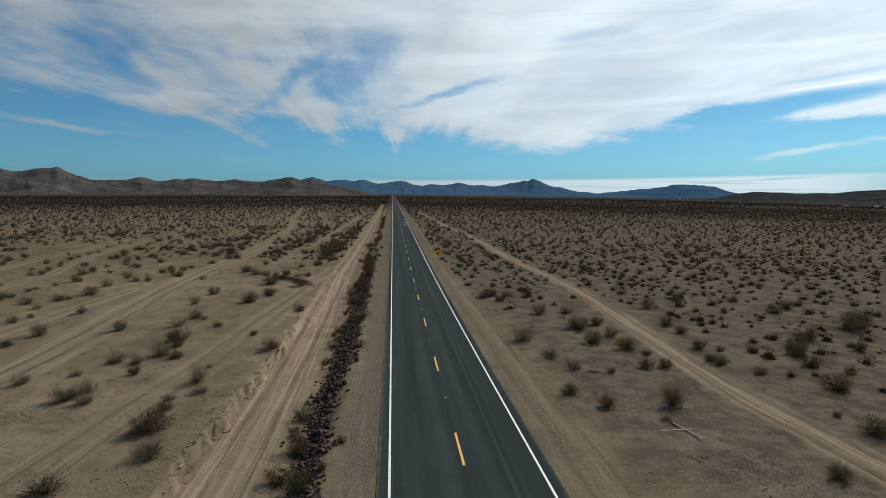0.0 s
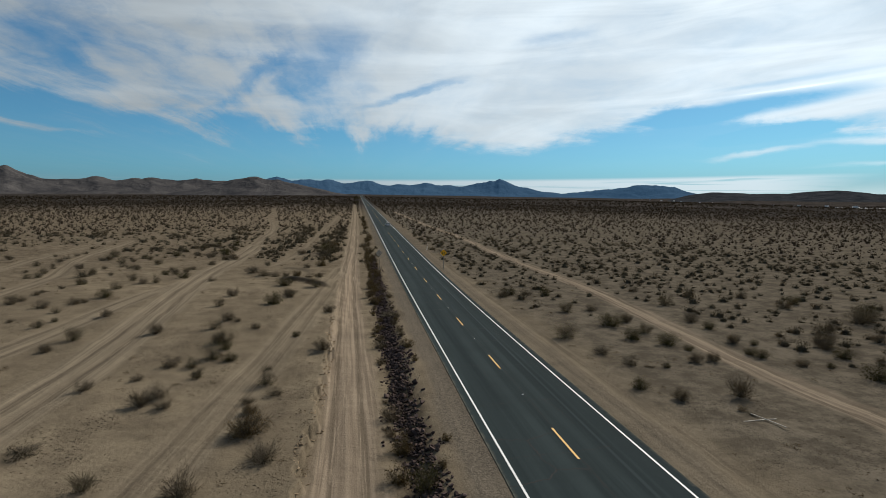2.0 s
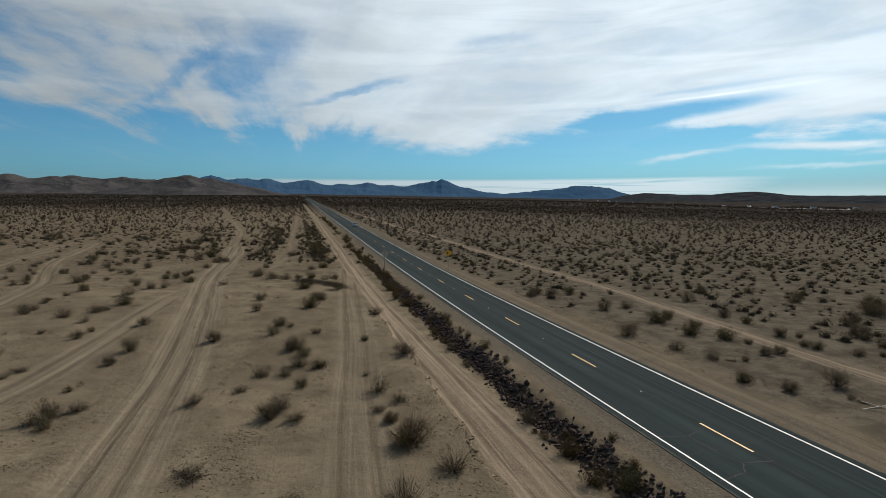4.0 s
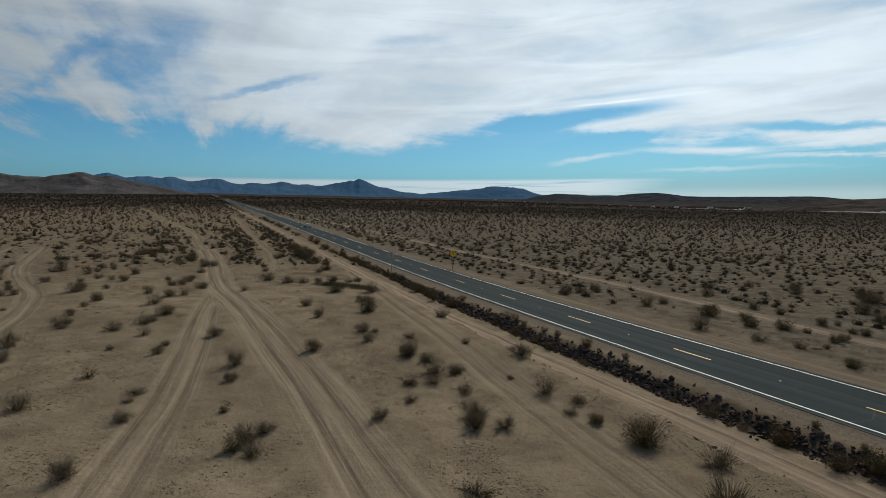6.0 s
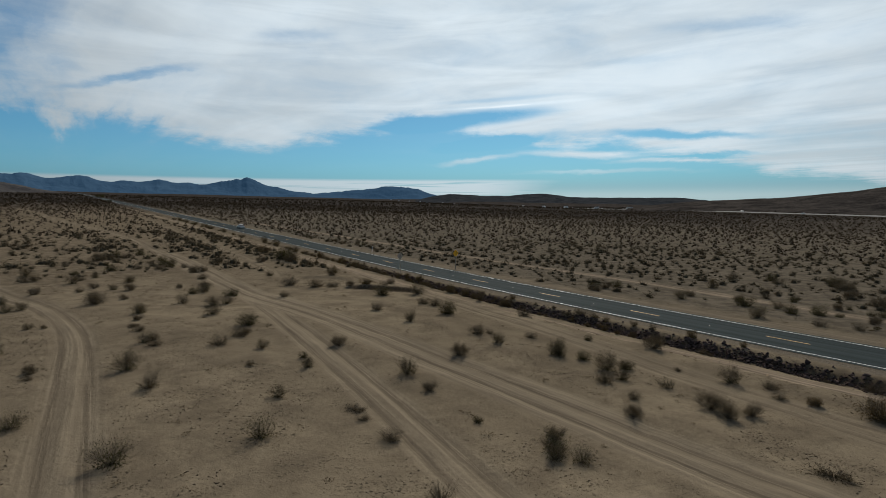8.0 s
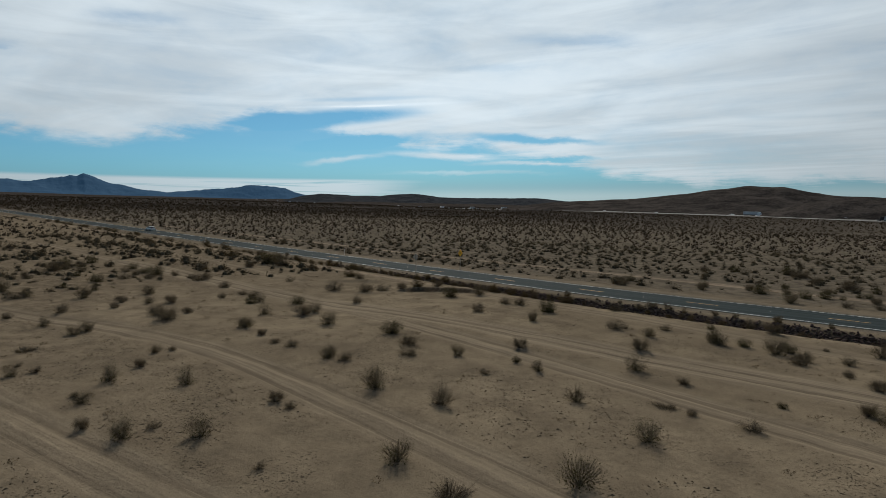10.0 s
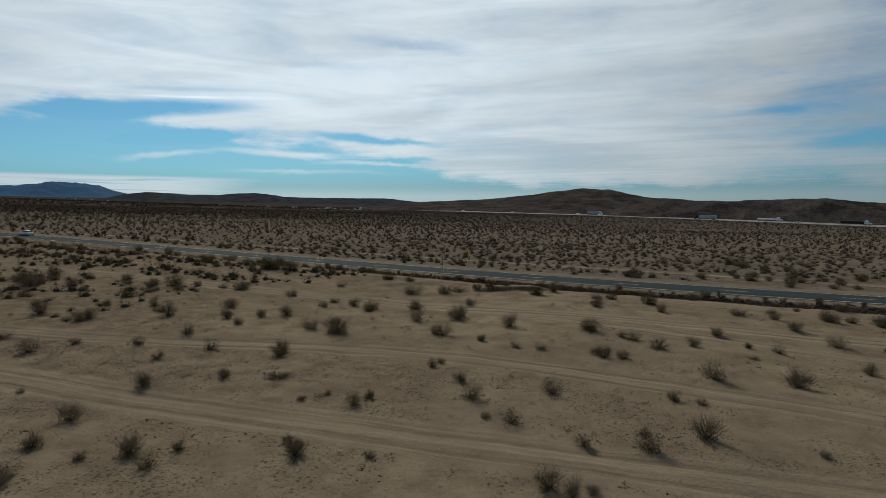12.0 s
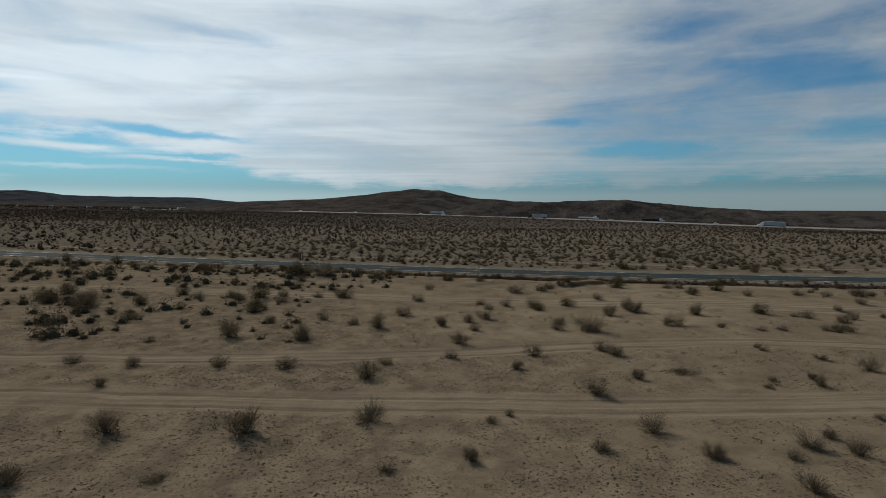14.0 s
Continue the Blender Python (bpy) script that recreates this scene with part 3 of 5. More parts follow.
def land(x, y, fine=True):
    """Height of the desert floor."""
    x, y = np.asarray(x, float), np.asarray(y, float)
    u = np.clip((-x - 4.5) / 48, 0, 1.78)
    z = road_height(y) + 1.25 * u - 0.35 * u * u - 0.6 * smooth(4.5, 30, x) - 4.6 * smooth(10, 400, x) - 9.0 * smooth(450, 1150, x)
    off = np.abs(x)
    z = z + smooth(6, 30, off) * (0.5 * fbm(x / 34, y / 34, 3, 1))
    z = z + smooth(20, 400, off) * 2.2 * fbm(x / 260, y / 260, 3, 5)
    z = z + 2.0 * smooth(500, 3000, off) * fbm(x / 900, y / 900, 3, 9)
    # a slight rise of the open ground in the west, and a dip beside the service track
    z = z + 0.17 * smooth(38, 58, y) * (1 - smooth(-16, -9, x)) - 0.14 * (1 - smooth(36, 50, y)) * smooth(-28, -22, x) * (1 - smooth(-16, -12, x))
    # the plain meets the graded highway in the east
    aside, high = highway_beside(x, y)
    z = z + (1 - smooth(30, 160, np.abs(aside - 12))) * (high - 1.0 - z)
    # the road's stone-lined bank, its toe, and the cut bank west of the service track
    cut = -13.2 + 0.9 * fbm(y * 0.16, y * 0 + 3.3, 3, 21) + 0.5 * fbm(y * 0.8, x * 0.6, 3, 23) + 0.3 * fbm(x * 3.1, y * 2.3, 2, 25) + 0.22 * fbm(y * 2.3, x * 0.2, 3, 27)
    sharp = 0.14 + 2.4 * smooth(46, 66, y)
    z = z - (0.65 - 0.4 * smooth(60, 110, y)) * smooth(cut, cut + sharp, x) * (1 - smooth(-8.1, -6.0, x))
    z = z - 0.15 * smooth(-9.0, -8.2, x) * (1 - smooth(-7.8, -7.0, x))
    # washed-out banks that face south-west
    for bank in BANKS:
        d, ends = bank_fields(x, y, bank)
        z = z + bank[4] * smooth(-0.35, 0.35, d) * (1 - smooth(0.8, 7.0, d)) * ends
    if fine:
        z = z + smooth(4.4, 6.5, off) * (0.10 * fbm(x / 2.6, y / 2.6, 3, 13) + 0.03 * fbm(x / 0.7, y / 0.7, 2, 17))
        mask, across, _ = track_fields(x.ravel(), y.ravel())
        rut = -np.cos(across.reshape(x.shape) * 2 * math.pi / 1.6)
        z = z - mask.reshape(x.shape) * (0.08 + 0.04 * rut)
    return z - 0.03 * (1 - smooth(4.2, 5.2, off))


def land_at(x, y):
    return float(land(np.array([x]), np.array([y]))[0])


def mesh_from(name, verts, faces, mat, smooth_shade=False):
    """A mesh from arrays; all faces have the same number of corners."""
    verts, faces = np.asarray(verts, np.float32), np.asarray(faces, np.int32)
    me = bpy.data.meshes.new(name)
    k = faces.shape[1]
    me.vertices.add(len(verts)), me.loops.add(faces.size), me.polygons.add(len(faces))
    me.vertices.foreach_set("co", verts.ravel())
    me.loops.foreach_set("vertex_index", faces.ravel())
    me.polygons.foreach_set("loop_start", np.arange(0, faces.size, k, dtype=np.int32))
    me.polygons.foreach_set("use_smooth", np.full(len(faces), smooth_shade))
    me.update(calc_edges=True)
    me.validate()
    me.materials.append(mat)
    return me


def grid_faces(nx, ny):
    i = np.arange(nx - 1)[:, None] * ny + np.arange(ny - 1)[None, :]
    return np.stack([i, i + ny, i + ny + 1, i + 1], -1).reshape(-1, 4)


def spaced(lo, hi, step, reach, growth=1.16):
    """Evenly spaced between lo and hi, then in growing steps out to the reach on both sides."""
    mid = list(np.arange(lo, hi + step / 2, step))
    for sign in (-1, 1):
        at, gap, outer = (lo, hi)[sign > 0], step, []
        while sign * at < reach:
            gap *= growth
            at += sign * gap
            outer.append(at)
        mid = outer[::-1] + mid if sign < 0 else mid + outer
    return np.array(mid)


def build_ground():
    xs, ys = spaced(-82, 26, 0.36, 4800), spaced(12, 142, 0.45, 4800)
    xs = np.sort(np.concatenate([xs[(xs < -14.5) | (xs > -12.1)], np.arange(-14.4, -12.15, 0.1)]))
    ys = np.sort(np.concatenate([ys[(ys < 18.2) | (ys > 36.0)], np.arange(18.3, 36.0, 0.24)]))
    x, y = np.meshgrid(xs, ys, indexing="ij")
    z = land(x, y)
    me = mesh_from("ground", np.stack([x, y, z], -1).reshape(-1, 3), grid_faces(len(xs), len(ys)), SAND, True)
    fx, fy = x.ravel(), y.ravel()
    mask, across, along = track_fields(fx, fy)
    shoulder = smooth(3.6, 4.0, np.abs(fx)) * (1 - smooth(5.3, 6.3, np.abs(fx) + 0.6 * fbm(fx / 3, fy / 3, 3, 31)))
    shoulder = shoulder * np.where(fx < 0, 1.0, 0.45)
    out = np.hypot(fx + 30, fy - 60)
    far = np.clip(smooth(170, 620, out) * (0.9 + 0.4 * fbm(fx / 120, fy / 120, 3, 71)) + 0.25 * smooth(480, 760, out), 0, 1)
    # shade on the washed-out bank's south-west face, painted as a dark band
    shade_and_bed = np.zeros_like(fx)
    for bank in BANKS[:1]:
        d, ends = bank_fields(fx, fy, bank)
        shade_and_bed = np.maximum(shade_and_bed, smooth(-1.0, -0.5, d) * (1 - smooth(0.2, 0.6, d)) * ends * smooth(-0.25, 0.12, fbm(fx / 2.4, fy / 2.4, 3, 65)))
    # darker ground colour among the stones of the ditch
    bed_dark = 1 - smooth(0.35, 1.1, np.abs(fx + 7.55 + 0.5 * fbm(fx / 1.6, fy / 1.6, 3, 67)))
    shade_and_bed = np.maximum(shade_and_bed, 0.7 * bed_dark * (1 - smooth(100, 125, fy)))
    for key, values in (("shade_and_bed", shade_and_bed), ("track", mask), ("across", across), ("along", along), ("gravel", shoulder), ("scrub", far * (1 - 0.85 * mask)),
                        ("fresh", smooth(-14.5, -12.0, fx) * (1 - smooth(-9.0, -7.6, fx)) * (1 - 0.5 * smooth(90, 160, fy)) + np.where(fx > 12, 0.7, 0.0)),
                        ("soil", 0.95 * smooth(1.5, 11, fx + 4 * fbm(fx / 9, fy / 9, 3, 81))),
                        ("west_tone", np.where(fx < 0, 1, 0) * np.clip(0.5 * smooth(-38, -66, fx + 12 * fbm(fx / 12, fy / 12, 3, 83)) + 0.65 * smooth(76, 120, fy + 14 * fbm(fx / 15, fy / 15, 3, 85)), 0, 0.95))):
        me.attributes.new(key, "FLOAT", "POINT").data.foreach_set("value", values.astype(np.float32))
    return tagged(new("ground", me), "pale sandy desert floor with wheel tracks and scattered gravel", "ground", kind="structure")


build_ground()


# ---- the two-lane road ----
def strip(name, x0, x1, ys, lift, mat, thick=0.0, parent=None):
    """A long flat band of road surface or paint that follows the road's height."""
    ys = np.asarray(ys, float)
    z = road_height(ys) + lift
    edges = [(x0, -thick), (x0, 0), (x1, 0), (x1, -thick)] if thick else [(x0, 0), (x1, 0)]
    verts = np.stack([np.stack([np.full_like(ys, ex), ys, z + ez], -1) for ex, ez in edges]).reshape(-1, 3)
    ob = new(name, mesh_from(name, verts, grid_faces(len(edges), len(ys))[:, ::-1], mat))
    ob.parent = parent
    return ob


ROAD_YS = spaced(-10, 300, 2.0, 2600, 1.10)
ROAD_YS = ROAD_YS[(ROAD_YS > -60) & (ROAD_YS < 2500)]
road = tagged(strip("road", -4.0, 4.0, ROAD_YS, 0.0, ASPHALT, 0.12), "straight two-lane grey asphalt road with cracked surface", "road", kind="structure")
for sx in (-3.45, 3.45):
    line = strip("edge_line", sx - 0.055, sx + 0.055, ROAD_YS, 0.004, WHITE_LINE, parent=road)
SEAM = plain("tar_dark_crack", (0.008, 0.008, 0.008), 0.9, vary=0.3)


def crack(points, width):
    """A wandering crack: a thin dark ribbon just over the asphalt."""
    pts = np.asarray(points, float)
    d = np.gradient(pts, axis=0)
    n = np.stack([-d[:, 1], d[:, 0]], -1) / np.maximum(np.hypot(d[:, 0], d[:, 1]), 1e-6)[:, None]
    w = width * (0.5 + np.abs(fbm(pts[:, 0] * 2.1 + 7, pts[:, 1] * 2.1, 2, 44)) * 1.6)[:, None]
    rows = [np.column_stack([q, road_height(q[:, 1]) + 0.003]) for q in (pts - n * w / 2, pts + n * w / 2)]
    ob = new("crack", mesh_from("crack", np.concatenate(rows), grid_faces(2, len(pts))[:, ::-1], SEAM))
    ob.parent = road
    return ob


def cracks():
    rng = random.Random(66)
    y = 12.0
    while y < 130:
        a = rng.uniform(-3.9, -3.0) if rng.random() < 0.75 else rng.uniform(-1, 0.5)
        b = rng.uniform(1.5, 3.9)
        n = int((b - a) / 0.22)
        path, off = [], 0.0
        for i in range(n + 1):
            off += rng.gauss(0, 0.06)
            path.append((a + (b - a) * i / n, y + off))
        crack(path, rng.uniform(0.035, 0.075))
        if rng.random() < 0.45:
            x0, y0 = path[rng.randrange(3, n - 2)]
            path, off = [], 0.0
            for i in range(rng.randrange(8, 20)):
                off += rng.gauss(0, 0.07)
                path.append((x0 + off, y0 - i * 0.24))
            crack(path, rng.uniform(0.018, 0.03))
        y += rng.uniform(3.0, 8.5)
    # a web of wider cracks in the west lane
    for ends in ([(-4.0, 25.2), (-1.8, 24.8), (-0.2, 25.5)], [(-1.8, 24.8), (-1.7, 22.3), (-1.4, 21.6), (0.2, 21.4)], [(-4.0, 20.4), (-2.1, 20.8), (-1.4, 21.6)]):
        path = []
        for (ax, ay), (bx, by) in zip(ends, ends[1:]):
            n = max(3, int(math.hypot(bx - ax, by - ay) / 0.18))
            path += [(ax + (bx - ax) * i / n + rng.gauss(0, 0.035), ay + (by - ay) * i / n + rng.gauss(0, 0.035)) for i in range(n)]
        crack(path + [ends[-1]], 0.075)
    # the paving seam beside the centre line
    path = [(0.14 + 0.05 * math.sin(k * 0.13) + rng.gauss(0, 0.012), 8 + k * 0.5) for k in range(260)]
    crack(path, 0.03)


cracks()
for k in range(-3, 60):
    y0 = 22.4 + 14.55 * k
    strip("centre_dash", -0.06, 0.06, np.linspace(y0, y0 + 3.66, 3), 0.004, YELLOW_LINE, parent=road)

STUD = plain("worn_white_ceramic", (0.55, 0.54, 0.50), 0.6, vary=0.2)


def stud(y):
    """A raised white marker on the centre line."""
    bm = bmesh.new()
    made = bmesh.ops.create_cube(bm, size=1.0, matrix=Matrix.Translation((0, y, float(road_height(y)) + 0.009)) @ Matrix.Diagonal((0.11, 0.11, 0.022, 1)))
    top = [v for v in made["verts"] if v.co.z > float(road_height(y)) + 0.01]
    bmesh.ops.scale(bm, vec=(0.65, 0.65, 1), space=Matrix.Translation((0, -y, 0)), verts=top)
    me = bpy.data.meshes.new("road_stud")
    bm.to_mesh(me)
    bm.free()
    me.materials.append(STUD)
    new("road_stud", me).parent = road


for k in range(-1, 8):
    stud(22.4 + 14.55 * k + 9.0)

# ---- hills and mountains ----
def ridge(name, label, mat, centre, near, crest, summits, seed, rough=0.12, fine=7):
    """A range of hills round the centre: summits are (azimuth, height) along the skyline, spurs and gullies are carved below it."""
    az0, az1 = summits[0][0], summits[-1][0]
    na, nr = max(60, int((az1 - az0) * fine)), 26
    az = np.linspace(az0, az1, na)
    height = np.interp(az, [s[0] for s in summits], [s[1] for s in summits])
    kernel = np.exp(-np.linspace(-1.6, 1.6, 5) ** 2)
    height = np.convolve(np.pad(height, 2, mode="edge"), kernel / kernel.sum(), mode="valid")
    a, t = np.meshgrid(az, np.linspace(0, 1.4, nr), indexing="ij")
    dist = near + (crest - near) * t
    x, y = centre[0] + dist * np.sin(np.radians(a)), centre[1] + dist * np.cos(np.radians(a))
    foot = land(x[:, 0], y[:, 0], False)[:, None] - 4.0
    rise = np.maximum(height[:, None] - foot, 0)
    size = (crest - near) * 0.4
    jag = fbm(a * crest * 0.0175 / size * 2.2, a * 0 + seed, 4, seed)
    ridged = np.abs(fbm(x / size * 1.3, y / size * 1.3, 5, seed + 7))
    fall = np.where(t <= 1, smooth(0, 1, t) * 0.55 + 0.45 * t ** 1.4, 1 - 0.9 * smooth(1, 1.5, t))
    spur = rough * (0.6 - 2.4 * ridged) * np.sin(np.pi * np.clip(t, 0, 1)) ** 0.8
    z = foot + rise * np.maximum(fall * (1 + rough * jag * smooth(0.3, 1, t)) + spur, 0)
    ob = new(name, mesh_from(name, np.stack([x, y, z], -1).reshape(-1, 3), grid_faces(na, nr)[:, ::-1], mat, True))
    return tagged(ob, label, "mountain", kind="structure")


BROWN_HILL = mountain_material("brown_scrub_hill", (0.019, 0.017, 0.016), (0.060, 0.052, 0.046), 0.035)
GREY_HILL = mountain_material("grey_brown_mountain", (0.035, 0.0345, 0.037), (0.076, 0.071, 0.069), 0.009)
# slight blue haze of distance mixed into this hill's base colour
DIM_HILL = mountain_material("hazed_slate_hill", (0.016, 0.0185, 0.022), (0.045, 0.047, 0.050), 0.02)
# the far range's blue haze is put into its colour and its glow
BLUE_FAR = mountain_material("painted_haze_mountain", (0.022, 0.040, 0.066), (0.036, 0.062, 0.094), 0.003, (0.012, 0.033, 0.062), 0.25)
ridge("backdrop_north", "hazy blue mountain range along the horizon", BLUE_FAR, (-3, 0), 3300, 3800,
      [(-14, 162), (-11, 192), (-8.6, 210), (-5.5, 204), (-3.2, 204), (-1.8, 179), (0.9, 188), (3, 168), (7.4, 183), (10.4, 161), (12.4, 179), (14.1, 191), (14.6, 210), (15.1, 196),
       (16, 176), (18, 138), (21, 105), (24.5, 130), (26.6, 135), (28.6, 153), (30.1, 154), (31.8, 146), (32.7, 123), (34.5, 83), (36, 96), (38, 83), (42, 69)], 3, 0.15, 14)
ridge("backdrop_west", "barren grey-brown mountains beyond the plain", GREY_HILL, (-3, 0), 2700, 3600,
      [(-62, 190), (-50, 230), (-42, 175), (-36, 190), (-31.5, 207), (-30, 219), (-28.8, 198), (-27.6, 169), (-25.9, 164), (-23.7, 174), (-22.3, 166), (-20.9, 189),
       (-19.4, 184), (-17.4, 172), (-15.6, 200), (-13.8, 180), (-11, 150), (-8, 110), (-4, 70)], 5, 0.22, 12)
ridge("hill_north", "brown cone-shaped hill with pale trails", GREY_HILL, (-3, 0), 1900, 2450,
      [(-19, 62), (-16, 88), (-13.8, 114), (-11.7, 130), (-10.2, 142), (-8.3, 130), (-5.5, 104), (-2.6, 80), (0.5, 58)], 8, 0.14, 10)
ridge("hill_northeast", "low dark hills beyond the highway", DIM_HILL, (-48.5, 15), 2400, 2900,
      [(31, 34.8), (34, 72.7), (36, 82.8), (41.9, 72.7), (45.2, 89.1), (48.1, 67.6), (55.5, 61.3), (58.4, 61.3), (61, 47.4), (66, 28.5)], 11, 0.08, 9)
ridge("hill_east", "dark rounded scrub-covered hill beside the highway", BROWN_HILL, (-83, 60), 740, 1050,
      [(57, 12.1), (62, 22.0), (66, 24.5), (70, 28.2), (75, 36.8), (78, 44.2), (80, 46.7), (82.5, 44.2), (86, 30.7), (90, 24.5), (96, 22.0), (104, 12.1)], 14, 0.07, 9)
ridge("hill_southeast", "low dark scrub-covered ridge behind the highway", BROWN_HILL, (-94.8, 93.9), 590, 680,
      [(84, 3.7), (88.7, 17.9), (95.2, 18.7), (99.7, 20.2), (103.5, 20.7), (108.2, 14.2), (115.3, 8.7), (124, 2.3), (140, -0.5)], 17, 0.06, 9)


# ---- the highway in the east ----
def highway_band(name, label, mat, o0, o1, lift, thick):
    s = np.linspace(-390, HWY_RUN[-1], 260)
    rows = []
    for off, dz in ((o0 - thick * 2.5, -thick), (o0, 0), (o1, 0), (o1 + thick * 2.5, -thick)):
        x, y, z, _ = highway_at(s, off)
        rows.append(np.stack([x, y, z + lift + dz], -1))
    ob = new(name, mesh_from(name, np.stack(rows).reshape(-1, 3), grid_faces(4, len(s))[:, ::-1], mat))
    return tagged(ob, label, "highway", kind="structure")


PALE_ROAD = plain("pale_concrete_highway", (0.22, 0.215, 0.205), 0.9, spec=0.05, vary=0.15, scale=0.05)
EMBANK = plain("graded_sand", (0.062, 0.054, 0.045), 0.95, spec=0.0, vary=0.2, scale=0.05)
highway_band("highway_bed", "graded sandy highway embankment", EMBANK, -8, 32, -0.12, 1.5)
highway_band("road_highway_north", "distant pale concrete highway lanes", PALE_ROAD, -4, 7, 0.0, 0.1)
highway_band("road_highway_south", "distant pale concrete highway lanes", PALE_ROAD, 17, 28, 0.0, 0.1)


# ---- scrub: low shrubs of several kinds ----
def tube(verts, faces, points, r0, r1):
    """A thin three-sided tapering twig through the points."""
    start = len(verts)
    for i, p in enumerate(points):
        r = r0 + (r1 - r0) * i / (len(points) - 1)
        for k in range(3):
            a = 2.094 * k
            verts.append((p[0] + r * math.cos(a), p[1] + r * math.sin(a), p[2]))
    for i in range(len(points) - 1):
        for k in range(3):
            a, b = start + 3 * i + k, start + 3 * i + (k + 1) % 3
            faces.append((a, b, b + 3)), faces.append((a, b + 3, a + 3))


def blade(verts, faces, p, size, rng, aim=0.25):
    """One small leaf or twig tip: a lone triangle, turned outwards by aim."""
    d = Vector((rng.gauss(0, 0.8) + p[0] * aim, rng.gauss(0, 0.8) + p[1] * aim, rng.gauss(0.2 + aim * 0.4, 0.7))).normalized()
    e = d.orthogonal().normalized()
    e = Matrix.Rotation(rng.uniform(0, 6.28), 3, d) @ e
    i = len(verts)
    verts += [tuple(p - e * size * 0.32), tuple(p + e * size * 0.32), tuple(p + d * size * 1.3)]
    faces.append((i, i + 1, i + 2))


def sliver(verts, faces, p, q, width):
    """A twig too thin to be round: one long triangle from p to its tip q."""
    side = (q - p).orthogonal().normalized() * width / 2
    i = len(verts)
    verts += [tuple(p - side), tuple(p + side), tuple(q)]
    faces.append((i, i + 1, i + 2))


def shrub_parts(seed, lobes, spread, height, stems, twigs, leaves, leaf_size, fluff, foot, shoots=0):
    """Stems and thin twigs that fan out from one root into uneven lobes, with small leaves loose about the lobes. One metre in radius."""
    rng = random.Random(seed)
    sv, sf, lv, lf = [], [], [], []
    heads = []
    for k in range(lobes):
        az, lean = 6.283 * (k + rng.uniform(-0.4, 0.4)) / lobes * 2, spread * math.sqrt((k + rng.random()) / lobes)
        far = rng.uniform(0.5, 0.85)
        heads.append(Vector((math.sin(lean) * math.cos(az) * far * 1.1, math.sin(lean) * math.sin(az) * far * 1.1, (0.12 + math.cos(lean) * far * 0.95) * height)))

    def around(head, wide):
        p = head + Vector((rng.gauss(0, wide), rng.gauss(0, wide), rng.gauss(0, wide * height)))
        p.z = max(p.z, 0.02)
        return p

    for k in range(stems):
        tip = around(rng.choice(heads), 0.14)
        root = Vector((rng.gauss(0, 0.07), rng.gauss(0, 0.07), -0.04))
        mid = root.lerp(tip, 0.5) + Vector((tip.x * 0.08 + rng.gauss(0, 0.03), tip.y * 0.08 + rng.gauss(0, 0.03), rng.gauss(-0.02, 0.03)))
        tube(sv, sf, [root, mid, tip], 0.012, 0.004)
    for k in range(twigs):
        tip = around(rng.choice(heads), 0.2)
        start = Vector((tip.x * 0.55, tip.y * 0.55, tip.z * rng.uniform(0.35, 0.6))).lerp(tip, rng.uniform(0, 0.5))
        tip = tip + (tip - start).normalized() * rng.uniform(0.02, 0.13)
        tip.z = max(tip.z, 0.0)
        sliver(sv, sf, start + Vector((rng.gauss(0, 0.03), rng.gauss(0, 0.03), 0)), tip, 0.013)
    # long bare shoots that fork and fan out past the leaves
    for k in range(shoots):
        tip = around(rng.choice(heads), 0.16) * rng.uniform(1.0, 1.25)
        root = Vector((tip.x * 0.12 + rng.gauss(0, 0.05), tip.y * 0.12 + rng.gauss(0, 0.05), 0.0))
        fork = root.lerp(tip, rng.uniform(0.35, 0.7)) + Vector((rng.gauss(0, 0.09), rng.gauss(0, 0.09), rng.gauss(0.0, 0.07)))
        sliver(sv, sf, root, fork, 0.018)
        for end in (tip, around(tip, 0.2)):
            sliver(sv, sf, root.lerp(fork, 0.85), end, 0.013)
    for k in range(leaves):
        blade(lv, lf, around(rng.choice(heads), fluff), leaf_size * rng.uniform(0.55, 1.45), rng)
    # close dead twigs and litter caught at the foot
    for k in range(foot):
        a, r = rng.uniform(0, 6.283), 0.55 * rng.random() ** 0.75
        blade(lv, lf, Vector((r * math.cos(a), r * math.sin(a), rng.random() ** 1.5 * (0.5 - 0.5 * r) * height)), leaf_size * rng.uniform(1.1, 2.3), rng)
    return sv, sf, lv, lf


